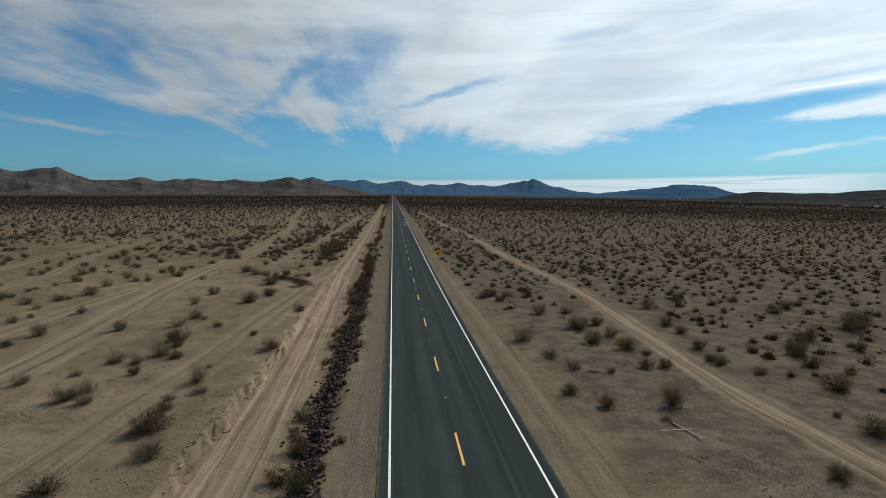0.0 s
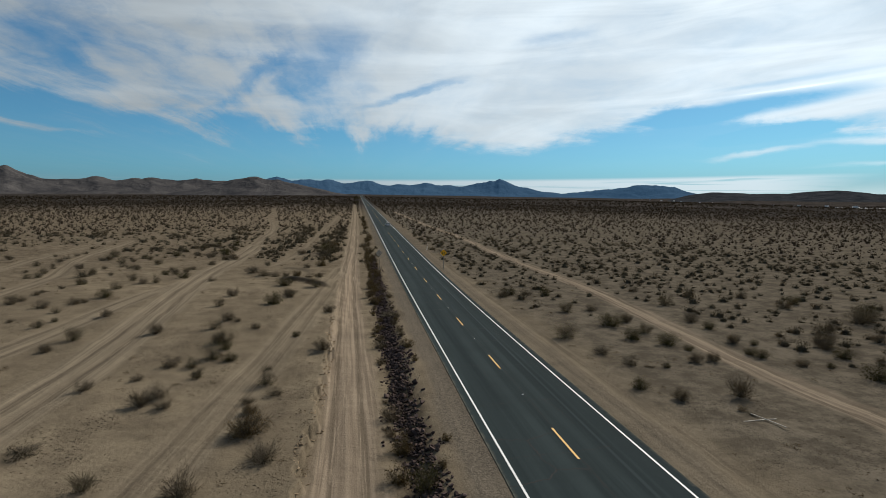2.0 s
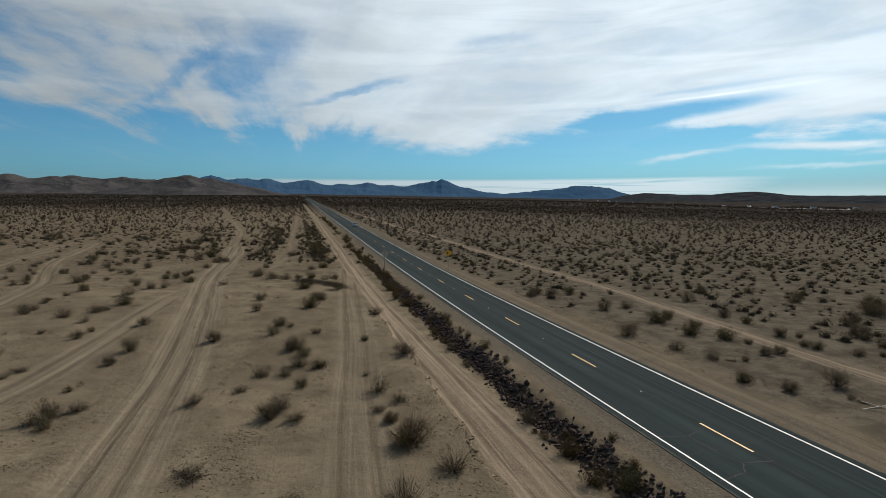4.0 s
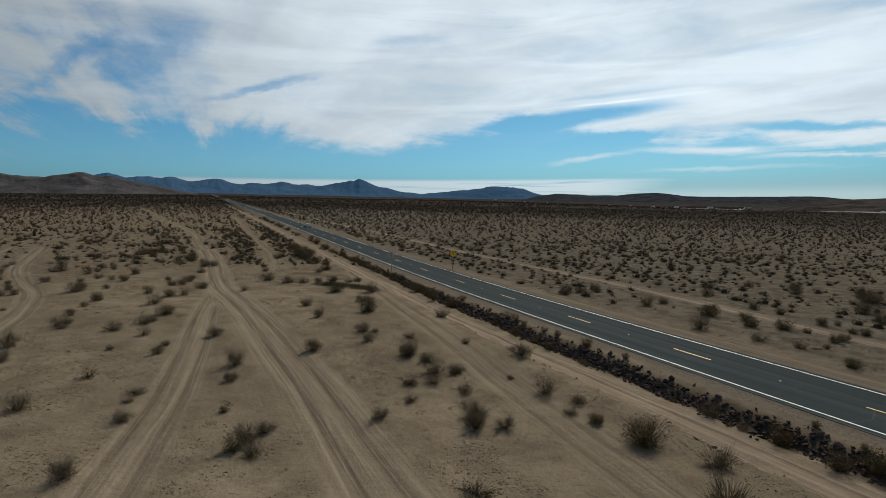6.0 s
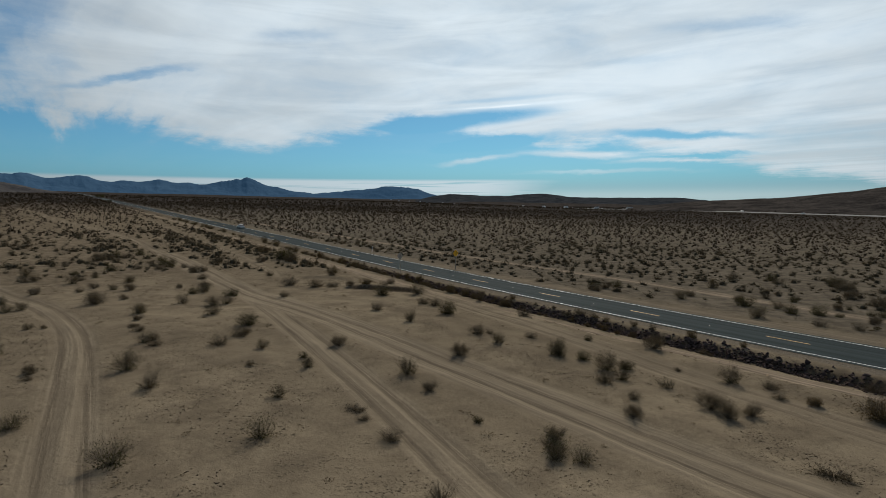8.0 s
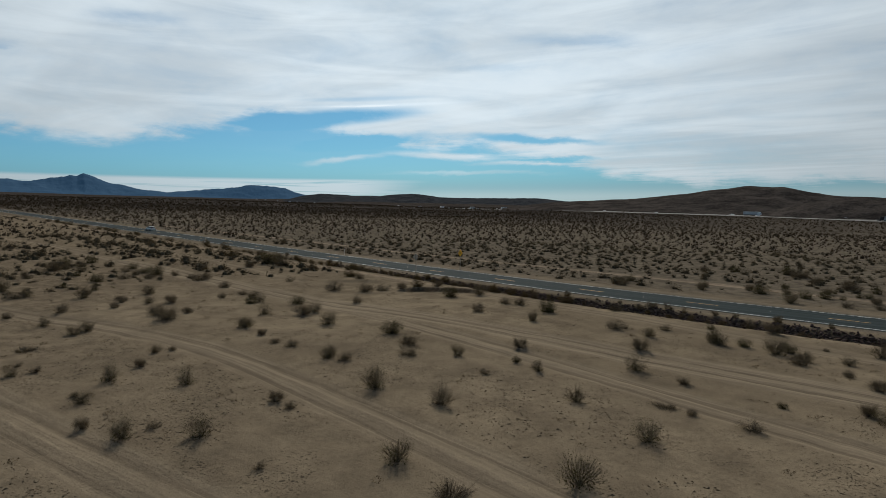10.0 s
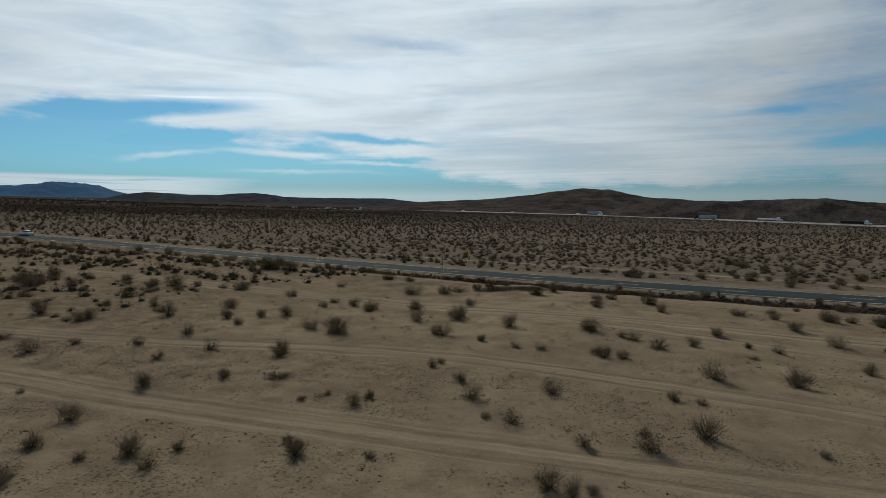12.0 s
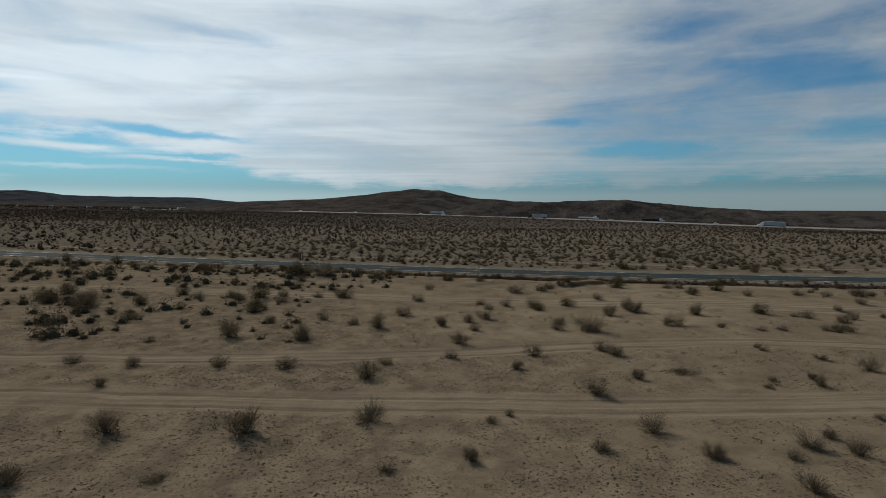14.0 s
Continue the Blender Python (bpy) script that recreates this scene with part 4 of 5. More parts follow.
SHRUB_KINDS = {
    "creosote": ("upright feathery olive-grey creosote shrub on sand", OLIVE, dict(lobes=9, spread=1.15, height=1.15, stems=24, twigs=330, leaves=950, leaf_size=0.036, fluff=0.2, foot=340, shoots=36)),
    "bursage": ("low spreading grey-brown desert shrub on sand", DULL, dict(lobes=10, spread=1.3, height=0.9, stems=22, twigs=340, leaves=850, leaf_size=0.038, fluff=0.2, foot=400, shoots=34)),
    "dense": ("dense dark olive rounded shrub on sand", DARK, dict(lobes=12, spread=1.3, height=1.05, stems=22, twigs=240, leaves=1450, leaf_size=0.05, fluff=0.18, foot=380, shoots=35)),
    "twiggy": ("sparse grey leafless twiggy desert shrub on sand", DULL, dict(lobes=8, spread=1.2, height=1.08, stems=30, twigs=600, leaves=420, leaf_size=0.033, fluff=0.21, foot=320, shoots=60)),
    "roadside": ("bushy olive-gold shrub at the edge of roadside rocks", GOLD, dict(lobes=9, spread=1.25, height=1.0, stems=22, twigs=220, leaves=1100, leaf_size=0.055, fluff=0.17, foot=430, shoots=40)),
    "straw": ("small dry straw-coloured tuft on sand", STRAW, dict(lobes=7, spread=1.2, height=0.9, stems=18, twigs=420, leaves=350, leaf_size=0.05, fluff=0.16, foot=234, shoots=40)),
    "golden": ("rounded bushy golden-brown shrub beside the wheel track", TAWNY, dict(lobes=16, spread=1.4, height=0.95, stems=40, twigs=750, leaves=1500, leaf_size=0.04, fluff=0.13, foot=500, shoots=16)),
    "mat": ("flat sprawling mat of dead twigs on sand", DULL, dict(lobes=9, spread=1.5, height=0.3, stems=16, twigs=300, leaves=450, leaf_size=0.04, fluff=0.22, foot=200, shoots=30)),
}
TEMPLATES = {}
for kind, (label, leaf, shape) in SHRUB_KINDS.items():
    for k in range(4):
        sv, sf, lv, lf = shrub_parts(100 * len(TEMPLATES) + k, **shape)
        TEMPLATES[kind, k] = (mesh_from("stem_clump", sv, sf, STEM), mesh_from("foliage", lv, lf, leaf))


def shrub(kind, k, x, y, radius, turn, tall=1.0):
    """Stands one shrub on the land."""
    stems, leaves = TEMPLATES[kind, k % 4]
    ob = new("shrub")
    for name, me in (("stem_clump", stems), ("foliage", leaves)):
        new(name, me).parent = ob
    ob.matrix_basis = pose(x, y, land_at(x, y) - 0.02, 0, 0, turn) @ Matrix.Diagonal((radius, radius, radius * tall, 1))
    return tagged(ob, SHRUB_KINDS[kind][0], "shrub", "desert shrubs")


# where single shrubs stand, from south to north: place, radius and kind
WEST_1 = [(-17.6, 21.4, 1.07, "t"), (-21.8, 22.5, 0.50, "c"), (-14.8, 24.2, 0.99, "t"), (-26.2, 26.2, 0.76, "s"), (-16.1, 27.4, 1.04, "g"), (-16.6, 30.5, 0.46, "g"), (-21.6, 31.7, 0.54, "t"), (-17.0, 32.2, 0.45, "b"), (-23.1, 32.3, 0.86, "t"), (-34.3, 33.1, 0.51, "c"), (-15.6, 33.4, 0.53, "b"), (-41.7, 33.6, 0.65, "t"), (-22.5, 33.6, 0.70, "t"), (-35.1, 34.0, 0.51, "c"), (-34.5, 34.6, 0.67, "c"), (-27.5, 35.3, 0.55, "t"), (-16.5, 35.5, 0.86, "c"), (-33.5, 35.5, 0.54, "t"), (-25.0, 37.0, 0.39, "b"), (-21.3, 37.2, 0.51, "c"), (-16.9, 39.1, 0.24, "b"), (-35.3, 39.3, 0.28, "d"), (-22.4, 39.8, 0.57, "c"), (-40.3, 39.8, 0.53, "b"), (-23.9, 40.0, 0.63, "b"), (-20.1, 41.2, 0.57, "d"), (-21.4, 41.8, 0.81, "c"), (-40.3, 42.7, 0.33, "b"), (-45.6, 43.1, 0.86, "c"), (-13.3, 43.5, 0.93, "t")]
WEST_2 = [(-51.7, 43.6, 0.80, "c"), (-21.1, 44.2, 0.53, "d"), (-40.1, 44.2, 0.71, "s"), (-34.7, 44.8, 0.47, "t"), (-22.0, 45.9, 0.79, "c"), (-21.5, 46.4, 0.69, "c"), (-56.2, 46.4, 0.65, "t"), (-43.1, 48.1, 0.49, "c"), (-15.9, 48.1, 0.33, "d"), (-34.2, 48.2, 0.76, "c"), (-55.4, 50.0, 0.62, "c"), (-28.4, 50.1, 0.65, "t"), (-19.9, 51.0, 0.48, "b"), (-23.6, 51.2, 0.60, "c"), (-39.4, 52.8, 0.54, "c"), (-49.1, 53.0, 0.64, "t"), (-59.5, 53.7, 0.25, "b"), (-22.2, 53.9, 0.33, "b"), (-23.1, 54.4, 0.71, "b"), (-39.0, 54.8, 0.32, "d"), (-42.8, 54.8, 0.33, "b"), (-35.3, 56.8, 0.58, "t"), (-49.8, 57.5, 0.75, "c"), (-59.8, 58.2, 0.65, "c"), (-55.0, 58.3, 0.31, "b"), (-13.6, 58.5, 0.86, "b"), (-40.8, 58.7, 0.47, "c"), (-55.0, 59.7, 0.41, "t"), (-62.3, 60.5, 0.54, "c"), (-60.8, 60.8, 0.31, "b")]
WEST_3 = [(-43.4, 61.0, 0.69, "b"), (-25.7, 61.6, 0.62, "c"), (-67.0, 62.1, 0.21, "b"), (-67.6, 62.7, 0.40, "c"), (-41.3, 63.1, 0.68, "b"), (-63.1, 63.1, 0.37, "t"), (-47.5, 63.2, 0.49, "b"), (-20.1, 63.2, 1.16, "d"), (-67.4, 63.6, 0.53, "c"), (-40.6, 64.0, 0.40, "b"), (-48.1, 64.3, 0.56, "c"), (-47.4, 64.9, 0.46, "b"), (-57.0, 65.9, 0.59, "c"), (-62.1, 66.7, 0.45, "c"), (-39.6, 66.7, 0.74, "d"), (-18.7, 67.5, 0.66, "b"), (-62.1, 68.0, 0.18, "b"), (-25.7, 68.2, 0.74, "t"), (-48.0, 68.8, 0.40, "b"), (-19.2, 69.2, 0.85, "b"), (-59.9, 69.6, 0.56, "c"), (-48.3, 70.6, 0.40, "b"), (-68.3, 70.7, 0.27, "t"), (-57.6, 71.2, 0.41, "t"), (-41.1, 73.4, 0.76, "c"), (-47.6, 73.6, 0.45, "t"), (-69.2, 73.7, 0.53, "t"), (-54.5, 73.9, 0.30, "b"), (-55.6, 74.0, 0.42, "c"), (-62.4, 74.4, 0.30, "t")]
WEST_4 = [(-63.6, 74.6, 0.36, "c"), (-68.5, 74.7, 0.27, "b"), (-16.2, 75.2, 0.85, "c"), (-20.6, 76.4, 1.16, "d"), (-62.8, 76.8, 0.20, "b"), (-47.1, 77.1, 0.75, "c"), (-64.0, 77.6, 0.19, "b"), (-46.8, 77.9, 0.48, "c"), (-72.5, 78.2, 0.47, "c"), (-70.9, 78.4, 0.30, "t"), (-39.9, 79.0, 0.80, "t"), (-38.4, 79.2, 0.72, "c"), (-72.0, 79.9, 0.50, "t"), (-31.4, 81.0, 0.55, "b"), (-73.3, 81.1, 0.30, "b"), (-61.4, 81.4, 0.68, "s"), (-42.4, 81.8, 0.68, "c"), (-75.8, 81.8, 0.50, "t"), (-73.3, 84.2, 0.50, "t"), (-62.7, 84.5, 0.40, "t"), (-57.7, 84.7, 0.61, "c"), (-36.4, 85.1, 0.76, "d"), (-50.3, 85.1, 1.36, "b"), (-56.5, 85.4, 0.58, "c"), (-70.8, 85.9, 0.64, "c"), (-25.2, 86.8, 1.20, "b"), (-47.5, 87.3, 0.47, "t"), (-65.8, 87.5, 0.50, "c"), (-50.2, 87.8, 0.65, "c"), (-40.1, 88.4, 0.63, "d")]
WEST_5 = [(-73.1, 88.6, 0.39, "b"), (-38.8, 88.9, 0.81, "c"), (-27.4, 90.2, 1.25, "b"), (-58.4, 90.3, 0.57, "c"), (-61.6, 91.6, 0.44, "t"), (-37.9, 91.7, 0.68, "c"), (-69.5, 92.3, 0.24, "b"), (-70.4, 93.2, 0.27, "b"), (-40.8, 93.5, 0.45, "b"), (-46.3, 93.8, 0.93, "t"), (-74.5, 94.0, 0.36, "t"), (-37.7, 94.4, 0.49, "b"), (-51.5, 94.6, 0.46, "b"), (-48.0, 95.3, 0.61, "c"), (-55.8, 95.6, 0.64, "t"), (-59.8, 95.9, 0.42, "b"), (-75.8, 97.2, 0.35, "b"), (-49.9, 97.5, 0.58, "t"), (-71.1, 98.9, 0.74, "t"), (-61.9, 99.9, 0.44, "b"), (-64.7, 100.5, 0.74, "c"), (-26.8, 101.2, 0.63, "c"), (-36.4, 101.3, 0.86, "b"), (-45.7, 101.5, 0.79, "c"), (-52.0, 102.5, 0.71, "c"), (-73.4, 104.0, 0.79, "t"), (-51.1, 104.9, 0.52, "b"), (-77.7, 105.2, 0.45, "s"), (-63.7, 105.8, 0.64, "b"), (-57.1, 107.2, 0.71, "b")]
WEST_6 = [(-56.1, 107.5, 0.61, "c"), (-49.2, 108.0, 0.55, "c"), (-74.2, 109.7, 0.73, "t"), (-36.0, 109.8, 1.22, "b"), (-64.4, 109.8, 0.55, "b"), (-78.7, 110.0, 0.50, "t"), (-34.5, 110.6, 0.71, "b"), (-51.5, 111.9, 0.44, "d"), (-57.2, 112.7, 1.07, "c"), (-35.6, 113.0, 0.86, "b"), (-68.7, 114.2, 0.37, "c"), (-65.1, 114.8, 0.48, "b"), (-40.3, 115.4, 1.09, "b"), (-46.8, 115.5, 1.01, "d"), (-36.2, 116.8, 0.59, "b"), (-43.1, 116.8, 0.92, "b"), (-59.7, 117.3, 0.40, "b"), (-17.5, 117.5, 1.86, "b"), (-65.2, 118.6, 0.51, "b"), (-38.1, 118.8, 1.25, "d"), (-40.5, 120.0, 0.72, "b"), (-38.7, 121.7, 0.71, "d"), (-47.1, 122.6, 0.49, "d"), (-52.7, 123.8, 0.71, "b"), (-40.2, 124.6, 0.90, "b"), (-60.5, 124.7, 0.36, "c"), (-38.1, 127.6, 0.89, "d"), (-45.1, 128.0, 0.95, "c"), (-47.7, 131.5, 1.51, "b"), (-43.2, 134.7, 0.82, "b")]
WEST_7 = [(-46.2, 137.0, 0.97, "b"), (-44.4, 139.0, 1.05, "d"), (-40.4, 139.6, 1.12, "d")]
EAST_1 = [(16.9, 20.3, 0.52, "t"), (23.3, 25.0, 0.69, "d"), (12.3, 26.5, 0.28, "s"), (23.2, 27.6, 0.34, "t"), (9.6, 29.1, 0.56, "t"), (13.8, 29.3, 1.01, "t"), (8.0, 31.3, 0.57, "d"), (27.1, 32.1, 1.09, "d"), (26.2, 35.2, 0.34, "d"), (31.1, 35.4, 0.43, "b"), (24.1, 35.7, 0.53, "b"), (11.3, 35.9, 0.33, "s"), (12.7, 35.9, 0.20, "d"), (10.1, 36.6, 0.60, "b"), (15.9, 37.0, 0.55, "t"), (17.5, 37.3, 0.53, "t"), (29.8, 37.6, 0.66, "d"), (22.6, 38.2, 0.56, "d"), (22.3, 39.2, 0.41, "d"), (9.2, 39.6, 0.64, "b"), (30.5, 40.1, 0.83, "t"), (17.6, 40.7, 0.43, "d"), (31.4, 41.2, 1.06, "t"), (27.5, 41.5, 0.31, "b"), (37.6, 41.6, 0.70, "t"), (25.1, 42.2, 0.32, "d"), (16.8, 42.5, 0.80, "d"), (23.5, 42.9, 0.90, "t"), (14.5, 44.4, 0.88, "d"), (8.3, 45.2, 1.19, "c")]
EAST_2 = [(36.0, 45.6, 1.25, "t"), (17.1, 47.0, 0.68, "c"), (24.8, 48.3, 0.56, "d"), (43.0, 48.7, 1.64, "b"), (44.4, 49.5, 1.48, "b"), (14.9, 49.8, 1.25, "d"), (46.3, 51.1, 1.25, "d"), (17.6, 51.7, 0.93, "t"), (25.3, 51.9, 0.83, "t"), (13.1, 56.9, 0.77, "c"), (40.9, 57.1, 1.13, "b"), (16.3, 57.5, 0.73, "b"), (44.2, 59.3, 0.96, "d"), (27.3, 60.5, 0.82, "c"), (40.6, 64.0, 1.08, "b"), (8.3, 66.7, 0.75, "b"), (14.4, 68.0, 0.69, "d"), (11.6, 68.0, 0.83, "b"), (9.7, 68.5, 0.75, "d"), (28.3, 70.2, 0.79, "b")]
LETTER = {"c": "creosote", "t": "twiggy", "b": "bursage", "d": "dense", "g": "golden", "s": "mat"}
rng = random.Random(4)
for x, y, r, letter in WEST_1 + WEST_2 + WEST_3 + WEST_4 + WEST_5 + WEST_6 + WEST_7 + EAST_1 + EAST_2:
    shrub(LETTER[letter], rng.randrange(4), x, y, max(r, 0.26) * rng.uniform(1.28, 1.48) * (0.82 if r > 0.85 else 1.0), rng.uniform(0, 360), rng.uniform(0.9, 1.15))


def far_tuft(seed, blades, size, core=True):
    """A simple tuft for shrubs too far to part: leaf triangles over a low dome, unit radius."""
    rng = random.Random(seed)
    v, f = [], []
    if core:
        # close twigs at the heart, which no light gets through
        n, rise = 5, rng.uniform(0.4, 0.6)
        ring = [(0.42 * rng.uniform(0.8, 1.1) * math.cos(q * 6.283 / n), 0.42 * rng.uniform(0.8, 1.1) * math.sin(q * 6.283 / n)) for q in range(n)]
        v += [(x, y, -0.02) for x, y in ring] + [(x * 0.72, y * 0.72, rise * rng.uniform(0.6, 0.9)) for x, y in ring] + [(0, 0, rise)]
        for q in range(n):
            r = (q + 1) % n
            f += [(q, r, n + r), (q, n + r, n + q), (n + q, n + r, 2 * n)]
    for k in range(blades):
        a, rad = rng.uniform(0, 6.283), math.sqrt(rng.random()) * rng.uniform(0.75, 1.0)
        dome = (1 - rad * rad) ** 0.4
        p = Vector((rad * math.cos(a), rad * math.sin(a), dome * rng.random() ** 0.65 * rng.uniform(0.7, 1.1)))
        blade(v, f, p, size * rng.uniform(0.6, 1.3), rng)
    return np.array(v, np.float32), np.array(f, np.int32)


def mid_tuft(seed, leaves, size):
    """A shrub of middle distance: uneven lobes of leaves on a few twigs, unit radius."""
    sv, sf, lv, lf = shrub_parts(seed, 6, 1.3, 0.9, 0, leaves // 5, leaves, size, 0.15, int(leaves * 0.7))
    core, sides = far_tuft(seed, 0, size)
    for verts, faces in ((lv, lf), ((core * 0.92).tolist(), sides.tolist())):
        sf += [tuple(i + len(sv) for i in q) for q in faces]
        sv += verts
    return np.array(sv, np.float32), np.array(sf, np.int32)


def keep_off(x, y):
    """True where scrub may grow: off the road, the tracks and the open ground whose shrubs stand singly."""
    mask, _, _ = track_fields(x, y)
    open_west = (x > -105) & (x < -4.5) & (y > -20) & (y < np.where(x > -58, 112 - 0.25 * np.abs(x + 40), 138))
    open_east = (x > 0) & (x < 27) & (y > 12) & (y < 62)
    s, _ = highway_beside(x, y)
    return (mask < 0.3) & ~open_west & ~open_east & ~((x > -9.5) & (x < 6.8)) & ~((s > -14) & (s < 38))


def scatter(name, label, cell, inner, outer, tuft_specs, size_range, seed, low=False):
    gen = np.random.default_rng(seed)
    k = np.arange(-outer, outer, cell)
    x, y = (q.ravel() for q in np.meshgrid(k, k))
    x, y = x + gen.uniform(-0.48, 0.48, len(x)) * cell - 30, y + gen.uniform(-0.48, 0.48, len(x)) * cell + 60
    dist = np.hypot(x + 30, y - 60)
    keep = (dist > inner) & (dist < outer) & (gen.random(len(x)) < 0.88)
    x, y = x[keep], y[keep]
    clump = 0.55 * fbm(x / 5, y / 5, 2, seed) + 0.2 * fbm(x / 60, y / 60, 2, seed + 3)
    # thick rows line the wheel tracks and the eastern verge
    clump = clump + np.where(y > 104, 0.32 * np.exp(-((x + 17) / 2.4) ** 2) + 0.3 * np.exp(-((x + 28) / 2.2) ** 2) + 0.3 * np.exp(-((x - 11) / 2.5) ** 2), 0)
    ahead = y > np.where(x > -90, 8, 60) - 0.9 * np.maximum(x - 20, 0)
    ok = keep_off(x, y) & (clump > np.where(x > 0, -0.42, -0.34)) & ahead
    if low:
        mask, _, _ = track_fields(x, y)
        ok = (mask < 0.3) & (clump > np.where(x > 0, 0.03, 0.13)) & (np.where(x > 0, (x > 9) & (y > 44 - 0.5 * np.maximum(x - 28, 0)), (x < -14) & (x > -120) & (y > np.where(x > -44, 104, 122))))
    x, y, clump = x[ok], y[ok], clump[ok]
    z = land(x, y, False) - 0.05
    size = (size_range[0] + (size_range[1] - size_range[0]) * gen.random(len(x)) ** 1.6) * (0.85 + 0.5 * np.clip(clump + 0.3, 0, 1)) * (np.where(x < -9, 1.0 + 0.6 * smooth(92, 116, y), 1.0) if low else np.where((x < -9) & (dist[keep][ok] < 130), 0.8, 1.0))
    turn = gen.uniform(0, 2 * math.pi, len(x))
    pick = gen.integers(0, len(tuft_specs), len(x))
    all_v, all_f, start = [], [], 0
    for k, (tv, tf) in enumerate(tuft_specs):
        q = np.nonzero(pick == k)[0]
        c, s = np.cos(turn[q])[:, None], np.sin(turn[q])[:, None]
        vx = (tv[None, :, 0] * c - tv[None, :, 1] * s) * size[q][:, None] + x[q][:, None]
        vy = (tv[None, :, 0] * s + tv[None, :, 1] * c) * size[q][:, None] + y[q][:, None]
        vz = tv[None, :, 2] * size[q][:, None] * 1.05 + z[q][:, None]
        all_v.append(np.stack([vx, vy, vz], -1).reshape(-1, 3))
        all_f.append((tf[None] + (start + np.arange(len(q)) * len(tv))[:, None, None]).reshape(-1, 3))
        start += len(q) * len(tv)
    me = mesh_from(name, np.concatenate(all_v), np.concatenate(all_f), FAR_LEAF if inner < 100 else PLAIN_LEAF)
    return tagged(new(name, me), label, "scrub", kind="stuff")


scatter("scrub", "grey-brown desert scrub dotted over pale sand", 3.1, 20, 130, [mid_tuft(900 + k, 128, 0.096) for k in range(8)], (0.5, 1.3), 51)
scatter("scrub_low", "low dry scrub between the larger shrubs", 2.1, 5, 150, [mid_tuft(950 + k, 84, 0.092) for k in range(6)], (0.35, 0.95), 57, True)
scatter("scrub_plain", "grey-brown desert scrub over the open plain", 3.7, 130, 380, [far_tuft(20 + k, 11, 0.40) for k in range(6)], (0.45, 1.25), 52)
scatter("scrub_distance", "distant scrub covering the plain", 4.2, 380, 780, [far_tuft(40 + k, 6, 0.9, False) for k in range(6)], (0.5, 1.2), 53)
scatter("scrub_horizon", "sparse scrub on the far edge of the plain", 13.0, 775, 1600, [far_tuft(60 + k, 5, 1.0, False) for k in range(4)], (1.0, 2.3), 58)


# ---- ditch: riprap and roadside shrubs ----
def part(name, bm, mat, parent, label=""):
    """Links a bmesh as one mesh object under a thing or part."""
    me = bpy.data.meshes.new(name)
    bm.to_mesh(me)
    bm.free()
    me.materials.append(mat)
    ob = new(name, me)
    ob.parent = parent
    return tagged(ob, label) if label else ob


def box(bm, x0, x1, y0, y1, z0, z1, bevel=0.0):
    """Adds a box, with rounded edges if asked for."""
    made = bmesh.ops.create_cube(bm, size=1.0, matrix=Matrix.Translation(((x0 + x1) / 2, (y0 + y1) / 2, (z0 + z1) / 2)) @ Matrix.Diagonal((x1 - x0, y1 - y0, z1 - z0, 1)))
    if bevel:
        edges = {e for v in made["verts"] for e in v.link_edges}
        bmesh.ops.bevel(bm, geom=list(edges), offset=bevel, segments=2, affect="EDGES")
    return bm


def rock_mesh(seed):
    """A broken angular stone about one metre across."""
    rng = random.Random(seed)
    bm = bmesh.new()
    for _ in range(13):
        d = Vector((rng.gauss(0, 1), rng.gauss(0, 1), rng.gauss(0, 1))).normalized()
        bm.verts.new((d.x * rng.uniform(0.42, 0.6), d.y * rng.uniform(0.36, 0.52), d.z * rng.uniform(0.34, 0.5)))
    hull = bmesh.ops.convex_hull(bm, input=bm.verts)
    bmesh.ops.delete(bm, geom=[g for g in hull["geom_interior"] if isinstance(g, bmesh.types.BMVert)], context="VERTS")
    bmesh.ops.triangulate(bm, faces=bm.faces)
    me = bpy.data.meshes.new("rock")
    bm.to_mesh(me)
    bm.free()
    me.materials.append(ROCK)
    return me


ROCKS = [rock_mesh(300 + k) for k in range(10)]


def build_riprap():
    heap = tagged(new("riprap"), "purple-grey broken rock lining the roadside ditch", "rocks")
    rng = random.Random(12)
    spots = []
    y = 4.0
    while y < 118:
        thin = 1.0 if y < 72 else max(0.22, 1 - (y - 72) / 40)
        for _ in range(23):
            if rng.random() < 0.85 * thin:
                x = rng.gauss(-7.55, 0.5) + 0.2 * math.sin(y * 0.35)
                size = rng.uniform(0.10, 0.30) * (1.6 if rng.random() < 0.12 else 1.0)
                spots.append((max(-9.1, min(-6.1, x)), y + rng.uniform(0, 0.42), size))
        y += 0.4
    near = [s for s in spots if 21 < s[1] < 40][::1]
    keep = set(near[:: max(1, len(near) // 300 + 1)])
    verts, faces, start = [], [], 0
    heights = land(np.array([s[0] for s in spots]), np.array([s[1] for s in spots]), False)
    for (x, y, size), z in zip(spots, heights):
        me = rng.choice(ROCKS)
        lift = 0.08 * math.exp(-((x + 7.5) / 0.8) ** 2) * rng.uniform(0, 2.0)
        m = pose(x, y, float(z) - 0.03 + size * 0.16 + lift, rng.uniform(-25, 25), rng.uniform(-25, 25), rng.uniform(0, 360)) @ Matrix.Diagonal((size * 1.15, size, size * 1.1, 1))
        if (x, y, size) in keep:
            ob = new("rock", me)
            ob.parent, ob.matrix_basis = heap, m
        else:
            verts += [tuple(m @ v.co) for v in me.vertices]
            faces += [tuple(start + i for i in p.vertices) for p in me.polygons]
            start += len(me.vertices)
    rest = new("rock_fill", mesh_from("rock_fill", verts, faces, ROCK_FILL))
    rest.parent = heap
    tagged(rest, kind="stuff")


